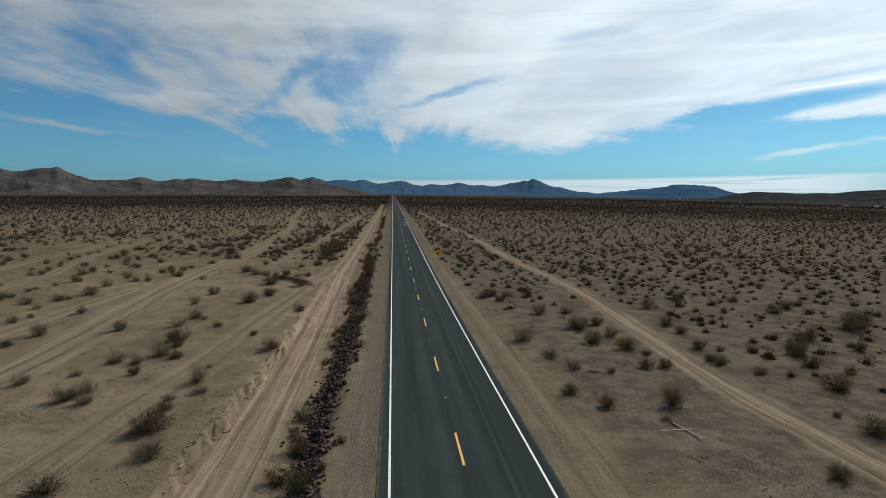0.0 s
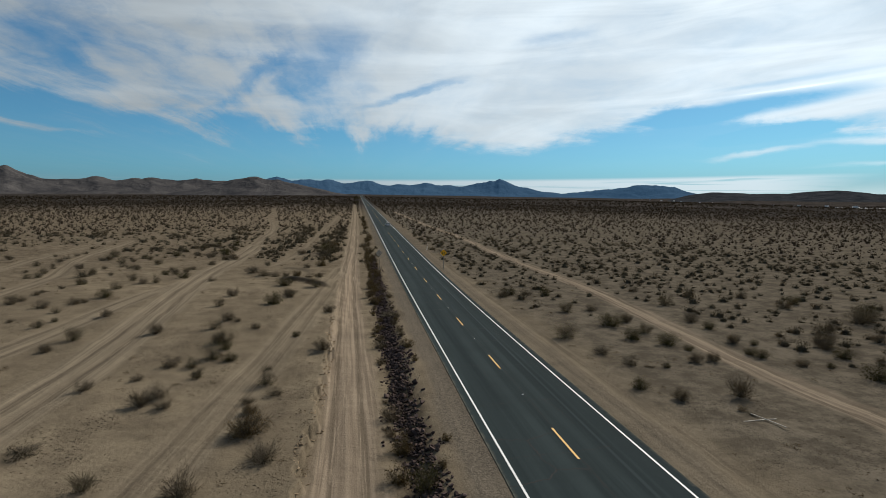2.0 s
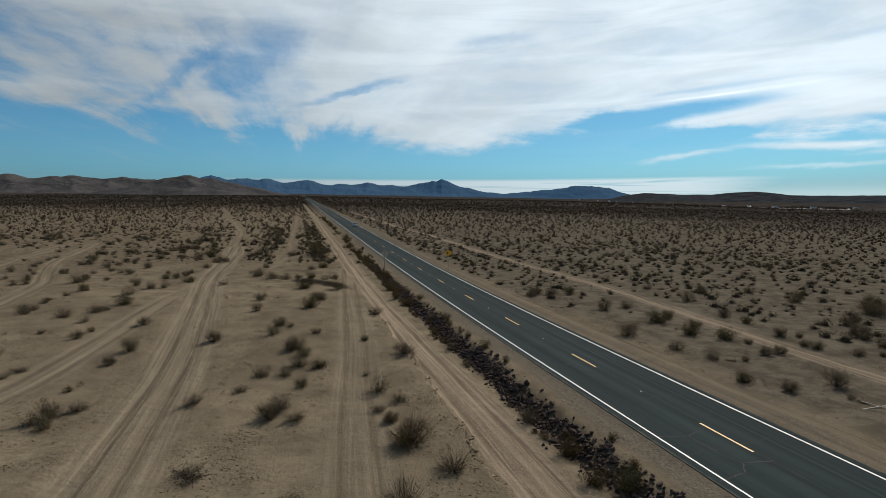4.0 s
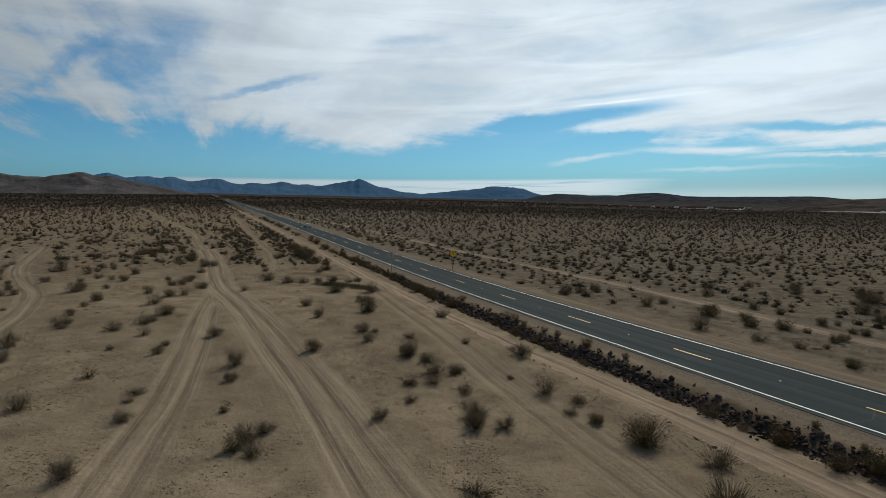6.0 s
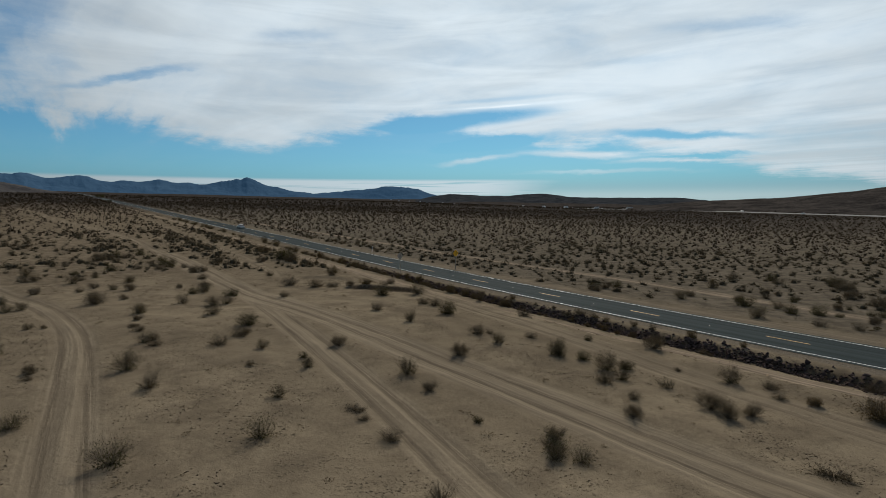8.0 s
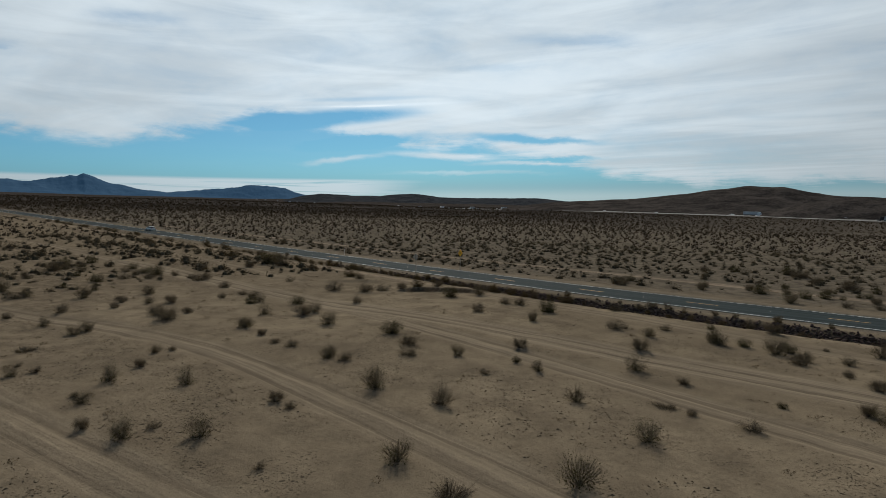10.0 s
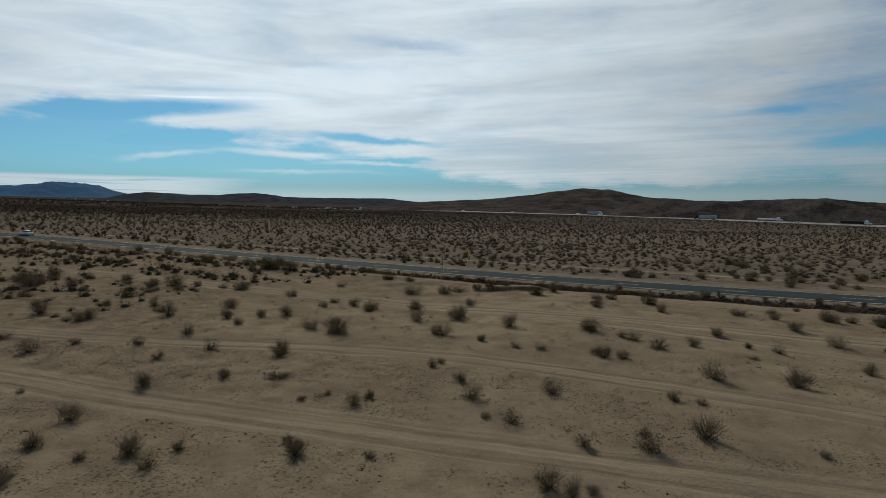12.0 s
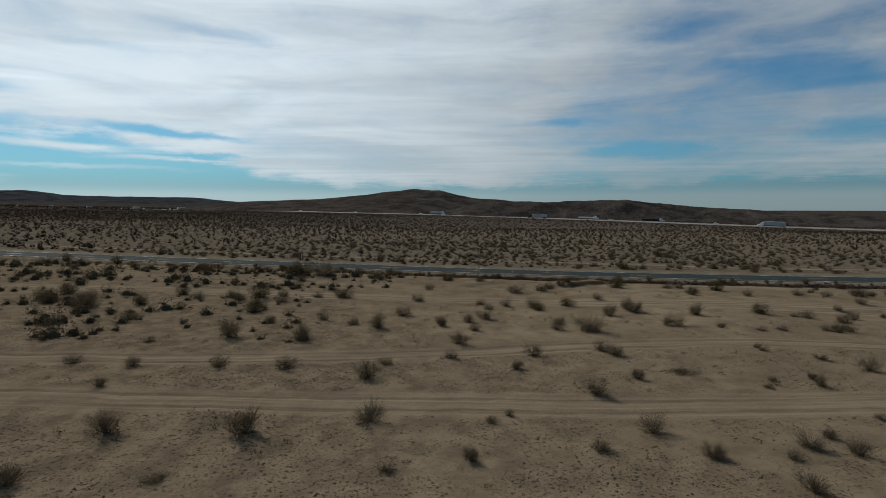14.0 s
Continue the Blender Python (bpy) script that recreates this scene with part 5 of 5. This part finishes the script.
def rock_fill_material():
    mat, nt, bsdf = material("purple_grey_rock_fill", 0.95, 0.0, 0.0)
    net = Net(nt)
    island = net.node("ShaderNodeNewGeometry").outputs["Random Per Island"]
    blotch = net.noise(net.pos(), 6.0, 4.0, 0.6)
    tone = net.math("ADD", net.math("MULTIPLY", island, 0.6), net.math("MULTIPLY", blotch, 0.4))
    net.put(bsdf, "Base Color", net.mix(tone, (0.018, 0.013, 0.012), (0.125, 0.092, 0.081)))
    net.bump(bsdf, blotch, 0.4, 0.03)
    return mat


ROCK_FILL = rock_fill_material()
build_riprap()

def joined_shrubs(spots, label):
    """Shrubs that stand too close to part, as one thing: the stems and the leaves of all."""
    thicket = tagged(new("ditch_scrub"), label, "scrub", kind="stuff")
    for index, name, mat in ((0, "stem_clump", STEM), (1, "foliage", GOLD)):
        verts, faces, start = [], [], 0
        for kind, k, x, y, radius, turn, tall in spots:
            me = TEMPLATES[kind, k][index]
            co, loop = np.empty(len(me.vertices) * 3, np.float32), np.empty(len(me.loops), np.int32)
            me.vertices.foreach_get("co", co), me.loops.foreach_get("vertex_index", loop)
            co, c, q = co.reshape(-1, 3) * (radius, radius, radius * tall), math.cos(turn), math.sin(turn)
            verts.append(np.stack([x + co[:, 0] * c - co[:, 1] * q, y + co[:, 0] * q + co[:, 1] * c, land_at(x, y) - 0.02 + co[:, 2]], -1))
            faces.append(loop.reshape(-1, 3) + start)
            start += len(co)
        new(name, mesh_from(name, np.concatenate(verts), np.concatenate(faces), mat)).parent = thicket


rng = random.Random(77)
y, far_spots = 14.0, []
while y < 135:
    # shrubs crowd both edges of the stones, and close over them farther north
    packed = 0.6 if y < 62 else 1.0
    for edge in (-8.5, -7.6, -6.5):
        chance = {-8.5: 0.95, -7.6: 0.08 if y < 64 else 0.75, -6.5: 0.6 if y < 64 else 0.1}[edge] * packed
        if rng.random() < chance:
            kind = rng.choices(("roadside", "dense", "creosote", "bursage", "straw"), (3.5, 0.9, 2, 3, 0.6))[0]
            x, size = edge + rng.gauss(0, 0.3), 0.3 + 0.55 * rng.random() ** 1.5
            if y < 50:
                shrub(kind, rng.randrange(4), x, y + rng.uniform(-0.6, 0.6), size, rng.uniform(0, 360), rng.uniform(0.95, 1.6))
            else:
                far_spots.append((kind, rng.randrange(4), x, y + rng.uniform(-0.6, 0.6), size, rng.uniform(0, 6.28), rng.uniform(0.95, 1.5)))
    y += 1.35
while y < 310:
    # scattered on along the foot of the road's bank
    if rng.random() < (0.85 if y < 170 else 0.45):
        far_spots.append((rng.choice(("roadside", "bursage", "dense")), rng.randrange(4), -8.0 + rng.gauss(0, 0.4), y, rng.uniform(0.7, 1.5), rng.uniform(0, 6.28), rng.uniform(0.8, 1.3)))
    y += 3.2
joined_shrubs(far_spots, "olive and brown shrubs crowding the stony roadside ditch")
shrub("bursage", 1, -6.5, 57.0, 1.15, 40, 0.75)
shrub("bursage", 2, -7.2, 58.3, 0.9, 10, 0.8)
BANK_SHRUBS = [(-23.2, 85.6, 1.2), (-21.4, 84.0, 0.9), (-19.6, 82.8, 1.0), (-17.6, 81.2, 0.8), (-16.2, 82.0, 0.9), (-17.0, 99.6, 1.3), (-19.2, 95.0, 1.0), (-22.6, 119.7, 1.2), (-16.8, 136.3, 1.5)]
for k, (x, y, r) in enumerate(BANK_SHRUBS):
    shrub(("bursage", "twiggy", "roadside")[k % 3], k, x, y, r, 70 * k, 0.9)
shrub("dense", 0, -17.5, 121.5, 2.5, 80, 0.9)
shrub("bursage", 0, -15.9, 123.0, 1.8, 15, 0.9)


# ---- litter on the sand ----
def litter():
    gen = np.random.default_rng(8)
    n = 165000
    x, y = 24 - 118 * gen.random(n) ** 0.75, gen.uniform(12, 135, n)
    mask, _, _ = track_fields(x, y)
    patch = fbm(x / 5, y / 5, 3, 90)
    ok = (mask < 0.25) & (patch > np.where(x < -38, -0.02, 0.06) - 0.03 * smooth(-48, -60, x)) & ~((x > -9.5) & (x < 4.6))
    x, y = x[ok], y[ok]
    z = land(x, y)
    k = len(x)
    size = 0.016 + 0.05 * gen.random(k) ** 3.5
    tv = np.array([(-1, -0.6, 0), (1, -0.5, 0), (0.2, 0.9, 0), (0.1, 0.1, 0.8)], np.float32)
    tf = np.array([(0, 1, 3), (1, 2, 3), (2, 0, 3)], np.int32)
    turn = gen.uniform(0, 6.283, k)
    c, s = np.cos(turn)[:, None], np.sin(turn)[:, None]
    stretch = gen.uniform(0.6, 1.8, k)[:, None]
    lx, ly = tv[None, :, 0] * stretch, tv[None, :, 1]
    vx = x[:, None] + size[:, None] * (lx * c - ly * s)
    vy = y[:, None] + size[:, None] * (lx * s + ly * c)
    vz = z[:, None] + size[:, None] * tv[None, :, 2]
    faces = (tf[None] + (np.arange(k) * 4)[:, None, None]).reshape(-1, 3)
    me = mesh_from("litter", np.stack([vx, vy, vz], -1).reshape(-1, 3), faces, LITTER)
    tagged(new("litter", me), "dark pebbles and dead twigs strewn over sand", "litter", kind="stuff")


def seedlings():
    """Small dry plants a hand high between the shrubs."""
    gen = np.random.default_rng(18)
    n = 4600
    x, y = gen.uniform(-95, 26, n), gen.uniform(8, 140, n)
    mask, _, _ = track_fields(x, y)
    ok = (mask < 0.25) & (fbm(x / 9, y / 9, 3, 95) > -0.12) & ~((x > -9.5) & (x < 6.0))
    x, y = x[ok], y[ok]
    z = land(x, y)
    all_v, all_f, start = [], [], 0
    size, turn = 0.07 + 0.26 * gen.random(len(x)) ** 2.2, gen.uniform(0, 6.283, len(x))
    tufts = [far_tuft(70 + k, 34, 0.24, False) for k in range(5)]
    for i in range(len(x)):
        tv, tf = tufts[i % 5]
        c, s = math.cos(turn[i]) * size[i], math.sin(turn[i]) * size[i]
        all_v.append(np.stack([x[i] + tv[:, 0] * c - tv[:, 1] * s, y[i] + tv[:, 0] * s + tv[:, 1] * c, z[i] + tv[:, 2] * size[i] * 0.7], -1))
        all_f.append(tf + start)
        start += len(tv)
    tagged(new("seedling", mesh_from("seedling", np.concatenate(all_v), np.concatenate(all_f), DRY)), "small dry plants dotted between the shrubs", "dry plants", kind="stuff")


def clods():
    """Crumbled lumps of earth along the cut bank."""
    gen = np.random.default_rng(28)
    y = 14 + 44 * gen.random(620) ** 1.5
    x = -13.2 + 0.9 * fbm(y * 0.16, y * 0 + 3.3, 3, 21) + np.abs(gen.normal(0.05, 0.26, 620)) - 0.12
    z = land(x, y, False)
    rng = random.Random(9)
    verts, faces, start = [], [], 0
    for px, py, pz in zip(x, y, z):
        me, size = rng.choice(ROCKS), 0.04 + 0.17 * rng.random() ** 2.2
        m = pose(px, py, pz - 0.02, rng.uniform(-30, 30), rng.uniform(-30, 30), rng.uniform(0, 360)) @ Matrix.Diagonal((size * 1.4, size, size * 0.8, 1))
        verts += [tuple(m @ v.co) for v in me.vertices]
        faces += [tuple(start + i for i in p.vertices) for p in me.polygons]
        start += len(me.vertices)
    tagged(new("clods", mesh_from("clods", verts, faces, CLOD)), "crumbled earth lumps along the eroded bank", "earth", kind="stuff")


CLOD = leaf_material("crumbled_earth", (0.16, 0.120, 0.080), (0.33, 0.250, 0.168))
LITTER = leaf_material("dark_pebbles", (0.060, 0.046, 0.032), (0.16, 0.122, 0.084))
seedlings()
clods()
litter()

# ---- road signs ----
SIGN_YELLOW = plain("faded_yellow_sign", (0.95, 0.43, 0.01), 0.5, 0.0, 0.4, 0.08, 3.0)
SIGN_BACK = plain("dull_aluminium", (0.42, 0.34, 0.26), 0.9, 0.0, 0.05, 0.15, 4.0)
BLACK = plain("black_vinyl", (0.012, 0.012, 0.012), 0.5, vary=0.2)
OLD_WOOD = plain("grey_weathered_wood", (0.25, 0.22, 0.18), 0.9, vary=0.35, scale=4.0, bump=0.4)


def diamond(bm, half, y0, y1, zc, corner=0.08):
    """A square plate on its corner with clipped tips."""
    h, c = half, corner
    ring = [(c, h - c), (h - c, c), (h - c, -c), (c, -h + c), (-c, -h + c), (-h + c, -c), (-h + c, c), (-c, h - c)]
    front = [bm.verts.new((x, y0, zc + z)) for x, z in ring]
    back = [bm.verts.new((x, y1, zc + z)) for x, z in ring]
    bm.faces.new(front), bm.faces.new(back[::-1])
    for i in range(8):
        j = (i + 1) % 8
        bm.faces.new((front[j], front[i], back[i], back[j]))
    bmesh.ops.recalc_face_normals(bm, faces=bm.faces)
    return bm


def arrow(bm, x, zc, y, up):
    """A flat vertical arrow, 0.5 m tall."""
    pts = [(-0.035, -0.25), (0.035, -0.25), (0.035, 0.06), (0.1, 0.06), (0, 0.25), (-0.1, 0.06), (-0.035, 0.06)]
    bm.faces.new([bm.verts.new((x + px, y, zc + (pz if up else -pz))) for px, pz in pts])
    return bm


def road_sign(x, y, turn, tall, label):
    sign = tagged(new("road_sign"), label, "road sign")
    part("post", box(bmesh.new(), -0.045, 0.045, 0.0, 0.07, -0.3, tall + 0.45, 0.008), OLD_WOOD, sign)
    panel = part("panel", diamond(bmesh.new(), 0.66, -0.012, -0.004, tall), SIGN_YELLOW, sign, "yellow diamond panel")
    part("panel_back", diamond(bmesh.new(), 0.66, -0.003, 0.004, tall), SIGN_BACK, sign, "bare metal back")
    part("arrow", arrow(bmesh.new(), -0.14, tall, -0.016, False), BLACK, panel, "black arrow")
    part("arrow", arrow(bmesh.new(), 0.14, tall, -0.016, True), BLACK, panel, "black arrow")
    sign.matrix_basis = pose(x, y, land_at(x, y), 0, 0, turn)
    return sign


road_sign(4.9, 95.5, 0, 3.0, "yellow diamond two-way traffic sign on a wooden post")
road_sign(-6.7, 95.5, 180, 3.0, "diamond road sign seen from its bare back, on a post")


def marker(x, y):
    post = tagged(new("marker_post"), "slim white roadside marker post in sand", "marker post")
    part("stake", box(bmesh.new(), -0.05, 0.05, -0.02, 0.02, -0.2, 1.35, 0.006), plain("white_plastic", (0.6, 0.6, 0.58), 0.5), post)
    part("reflector", box(bmesh.new(), -0.04, 0.04, -0.028, -0.021, 1.1, 1.28), BLACK, post, "dark reflector")
    post.matrix_basis = pose(x, y, land_at(x, y), 2, 3, 10)


marker(6.2, 130.0)


# ---- old boards lying crossed on the sand ----
def board(x0, y0, x1, y1, lift):
    """A long grey board between two places on the ground."""
    length, turn = math.hypot(x1 - x0, y1 - y0), math.degrees(math.atan2(y1 - y0, x1 - x0))
    bm = box(bmesh.new(), -length / 2, length / 2, -0.038, 0.038, 0.0, 0.035, 0.008)
    bmesh.ops.subdivide_edges(bm, edges=[e for e in bm.edges if e.calc_length() > 1.0], cuts=6)
    rng = random.Random(int(length * 100))
    for v in bm.verts:
        v.co.y += 0.012 * math.sin(v.co.x * 2.3) + rng.uniform(-0.006, 0.006)
        v.co.z += 0.012 * math.sin(v.co.x * 1.1 + 1)
    me = bpy.data.meshes.new("board")
    bm.to_mesh(me)
    bm.free()
    me.materials.append(BOARD)
    ob = tagged(new("board", me), "bleached wooden board lying crossed on the sand", "board", "crossed boards")
    cx, cy = (x0 + x1) / 2, (y0 + y1) / 2
    ob.matrix_basis = pose(cx, cy, land_at(cx, cy) + lift, 0, 0, turn)


BOARD = plain("bleached_wood", (0.24, 0.215, 0.18), 0.85, vary=0.25, scale=3.0, bump=0.4)
board(10.5, 25.55, 13.25, 25.6, 0.01)
board(12.35, 26.55, 12.8, 24.35, 0.065)
shrub("straw", 1, 12.2, 27.1, 0.42, 30)


# ---- vehicles ----
GLASS = plain("dark_car_glass", (0.012, 0.014, 0.016), 0.08, 0.0, 0.6, 0.1)
RUBBER = plain("tyre_rubber", (0.018, 0.018, 0.018), 0.8, vary=0.2)
RIM = plain("wheel_alloy", (0.45, 0.45, 0.46), 0.35, 0.8, 0.5, 0.1)
SILVER = plain("silver_car_paint", (0.56, 0.54, 0.51), 0.35, 0.1, 0.5, 0.03, 2.0)
WHITE_PAINT = plain("white_paint", (0.72, 0.72, 0.70), 0.4, 0.0, 0.4, 0.06, 1.0)
RED_PAINT = plain("dark_red_paint", (0.16, 0.02, 0.018), 0.4, 0.0, 0.4, 0.1, 1.0)
DARK_PAINT = plain("black_tarpaulin", (0.02, 0.02, 0.022), 0.7, 0.0, 0.2, 0.2, 1.0)
TRAILER = plain("white_trailer_skin", (0.36, 0.38, 0.40), 0.5, 0.0, 0.3, 0.08, 0.6)
TAIL = plain("red_lamp_lens", (0.30, 0.01, 0.01), 0.3, 0.0, 0.5, 0.1)
HEADLAMP = plain("clear_lamp_lens", (0.55, 0.56, 0.58), 0.15, 0.0, 0.6, 0.05)


def loft(sections, mat_smooth=True):
    """A closed skin over cross-sections: (y, half width low, half width high, z low, z mid, z high)."""
    bm = bmesh.new()
    rings = []
    for y, wl, wh, z0, z1, z2 in sections:
        ring = [(-wl * 0.94, z0), (-wl, (z0 + z1) / 2), (-wl * 0.985, z1), (-wh, z2 - 0.03), (-wh * 0.86, z2), (wh * 0.86, z2), (wh, z2 - 0.03), (wl * 0.985, z1), (wl, (z0 + z1) / 2), (wl * 0.94, z0)]
        rings.append([bm.verts.new((x, y, z)) for x, z in ring])
    for a, b in zip(rings, rings[1:]):
        for i in range(len(a)):
            j = (i + 1) % len(a)
            bm.faces.new((a[i], a[j], b[j], b[i]))
    bm.faces.new(rings[0]), bm.faces.new(rings[-1][::-1])
    bmesh.ops.recalc_face_normals(bm, faces=bm.faces)
    for f in bm.faces:
        f.smooth = mat_smooth
    return bm


def wheel(parent, x, y, r, width):
    """Tyre and rim on an axle along x."""
    turn = Matrix.Rotation(math.pi / 2, 4, "Y")
    bm = bmesh.new()
    bmesh.ops.create_cone(bm, cap_ends=True, segments=14, radius1=r, radius2=r, depth=width, matrix=Matrix.Translation((x, y, r)) @ turn)
    bmesh.ops.bevel(bm, geom=[e for e in bm.edges if e.calc_length() < r * 0.4 and abs(e.verts[0].co.x - e.verts[1].co.x) < 0.01], offset=r * 0.1, segments=2, affect="EDGES")
    tyre = part("wheel", bm, RUBBER, parent)
    side = math.copysign(width / 2 + 0.004, x)
    bm = bmesh.new()
    bmesh.ops.create_cone(bm, cap_ends=True, segments=16, radius1=r * 0.62, radius2=r * 0.5, depth=0.02, matrix=Matrix.Translation((x + side, y, r)) @ turn)
    part("rim", bm, RIM, tyre, "alloy rim")


def sedan(x, y, turn, paint, label):
    car = tagged(new("car"), label, "car")
    part("body", loft([(-2.36, 0.62, 0.60, 0.42, 0.60, 0.72), (-2.28, 0.84, 0.74, 0.26, 0.72, 0.98), (-1.6, 0.91, 0.80, 0.22, 0.78, 1.02), (-0.6, 0.92, 0.84, 0.2, 0.80, 0.98),
                       (0.8, 0.92, 0.84, 0.2, 0.78, 0.94), (1.5, 0.91, 0.80, 0.22, 0.72, 0.88), (2.15, 0.84, 0.70, 0.26, 0.62, 0.76), (2.40, 0.62, 0.55, 0.34, 0.52, 0.62)]), paint, car)
    part("cabin_glass", loft([(-1.85, 0.70, 0.62, 0.9, 0.95, 1.03), (-1.05, 0.78, 0.60, 0.9, 1.08, 1.36), (-0.1, 0.79, 0.62, 0.9, 1.1, 1.42), (0.35, 0.79, 0.60, 0.9, 1.08, 1.38), (1.15, 0.74, 0.66, 0.88, 0.92, 0.97)]), GLASS, car, "dark tinted windows")
    part("roof", loft([(-1.2, 0.60, 0.56, 1.33, 1.36, 1.40), (-0.4, 0.63, 0.58, 1.38, 1.42, 1.46), (0.3, 0.62, 0.56, 1.36, 1.39, 1.43), (0.45, 0.58, 0.54, 1.33, 1.35, 1.38)]), paint, car)
    for sx in (-1, 1):
        for wy in (-1.42, 1.42):
            wheel(car, sx * 0.83, wy, 0.33, 0.22)
        part("headlight", box(bmesh.new(), sx * 0.5 - 0.16, sx * 0.5 + 0.16, 2.2, 2.36, 0.58, 0.70, 0.02), HEADLAMP, car, "clear headlight")
        part("tail_light", box(bmesh.new(), sx * 0.6 - 0.16, sx * 0.6 + 0.16, -2.35, -2.2, 0.72, 0.86, 0.02), TAIL, car, "red tail light")
        part("mirror", box(bmesh.new(), sx * 0.98 - 0.09, sx * 0.98 + 0.09, 0.62, 0.74, 0.94, 1.06, 0.02), paint, car)
        part("pillar", box(bmesh.new(), sx * 0.70 - 0.02, sx * 0.70 + 0.02, -0.28, -0.2, 0.95, 1.38, 0.005), BLACK, car)
    part("bumper", box(bmesh.new(), -0.8, 0.8, -2.42, -2.3, 0.3, 0.55, 0.04), paint, car)
    car.matrix_basis = pose(x, y, float(road_height(y)) + 0.005, math.degrees(math.atan2(float(road_height(y + 2) - road_height(y - 2)), 4)), 0, turn)
    return car


sedan(1.75, 225.0, 0, SILVER, "silver four-door sedan driving on the asphalt road")


def on_highway(s, lane, north):
    """A pose on the highway for a vehicle that faces +y."""
    x, y, z, heading = (float(q) for q in highway_at(s, lane))
    ahead, behind = float(highway_at(s + 20)[2]), float(highway_at(s - 20)[2])
    slope = math.degrees(math.atan2(ahead - behind, 40))
    return pose(x, y, z + 0.01, slope if north else -slope, 0, -heading + (0 if north else 180))


def lorry(s, lane, north, cab_paint, load_paint, load_height, label):
    """An articulated lorry; it faces +y before it is turned."""
    truck = tagged(new("truck"), label, "truck", "trucks on the highway")
    part("cab", loft([(3.6, 1.2, 1.1, 0.9, 2.4, 3.7), (5.2, 1.2, 1.1, 0.7, 2.4, 3.8), (6.2, 1.2, 1.05, 0.6, 2.0, 2.9), (6.4, 1.15, 0.9, 0.6, 1.5, 1.9), (8.0, 1.05, 0.8, 0.6, 1.3, 1.65), (8.2, 0.9, 0.7, 0.6, 1.1, 1.4)], False), cab_paint, truck)
    part("windshield", box(bmesh.new(), -0.95, 0.95, 6.12, 6.34, 1.95, 2.75, 0.05), GLASS, truck, "dark windshield")
    part("trailer", box(bmesh.new(), -1.28, 1.28, -12.6, 3.1, 1.15, load_height, 0.06), load_paint, truck)
    part("chassis", box(bmesh.new(), -0.5, 0.5, -12.3, 7.4, 0.7, 1.12, 0.03), BLACK, truck)
    for sx in (-1, 1):
        for wy in (-11.4, -10.1, 2.2, 3.5, 7.2):
            wheel(truck, sx * 1.02, wy, 0.5, 0.4)
        part("mudflap", box(bmesh.new(), sx * 1.0 - 0.3, sx * 1.0 + 0.3, -12.4, -12.36, 0.25, 1.1), BLACK, truck)
    truck.matrix_basis = on_highway(s, lane, north)
    return truck


lorry(-2, 20, False, RED_PAINT, TRAILER, 4.1, "white box trailer lorry with dark red cab on highway")
lorry(6, 0, True, WHITE_PAINT, TRAILER, 4.1, "white box trailer lorry with white cab on highway")
lorry(101, 20, False, WHITE_PAINT, DARK_PAINT, 2.8, "white cab lorry pulling a low black load on highway")
lorry(166, 24, False, WHITE_PAINT, WHITE_PAINT, 2.4, "white flatbed lorry on the distant highway")
lorry(218, 0, True, DARK_PAINT, TRAILER, 4.1, "white box trailer lorry with black cab on highway")
first = lorry(350, 20, False, WHITE_PAINT, TRAILER, 4.1, "white box trailer lorry on the distant highway")
rng = random.Random(31)
for s in (850, 985, 1150, 1350, 1480, 1650, 1740, 1880, 2010, 2110, 2250, 2420, 2580, 2700, 2890, 3050):
    north = rng.random() < 0.5
    copy_thing(first, on_highway(s, 2 if north else 22, north))
model = sedan(0, 0, 0, WHITE_PAINT, "small white car on the distant highway")
tagged(model, group="cars on the highway")
spots = (-80, 48, 140, 265, 335, 380, 470, 590, 700, 745, 800, 915, 960, 1070, 1110, 1190, 1250, 1300, 1420, 1570, 1690, 1800, 1950, 2080, 2200, 2350, 2500, 2650)
for k, s in enumerate(spots):
    m = on_highway(s, 4 if k % 2 == 0 else 24, k % 2 == 0)
    if k == 0:
        model.matrix_basis = m
    else:
        copy_thing(model, m)


# ---- lone trees by the far end of the road ----
def tree(x, y, tall, seed):
    rng = random.Random(seed)
    ob = tagged(new("tree"), "dark green bushy tree beside the distant road", "tree")
    sv, sf, lv, lf = [], [], [], []
    tube(sv, sf, [Vector((0, 0, -0.3)), Vector((0.1, 0, tall * 0.3)), Vector((0.0, 0.15, tall * 0.6))], 0.28, 0.12)
    for k in range(12):
        a, h = rng.uniform(0, 6.283), tall * rng.uniform(0.2, 0.5)
        tip = Vector((math.cos(a) * tall * rng.uniform(0.25, 0.5), math.sin(a) * tall * rng.uniform(0.25, 0.5), h + tall * rng.uniform(0.15, 0.45)))
        root = Vector((0, 0, h))
        tube(sv, sf, [root, root.lerp(tip, 0.5) + Vector((0, 0, 0.2)), tip], 0.1, 0.03)
        for _ in range(90):
            p = tip + Vector((rng.gauss(0, 0.13), rng.gauss(0, 0.13), rng.gauss(0, 0.10))) * tall
            blade(lv, lf, p, tall * 0.05 * rng.uniform(0.6, 1.4), rng)
    new("trunk", mesh_from("trunk", sv, sf, STEM)).parent = ob
    new("crown", mesh_from("crown", lv, lf, DARK)).parent = ob
    ob.matrix_basis = pose(x, y, land_at(x, y))


tree(-11.5, 800.0, 8.0, 5)
tree(-12.0, 640.0, 3.5, 6)
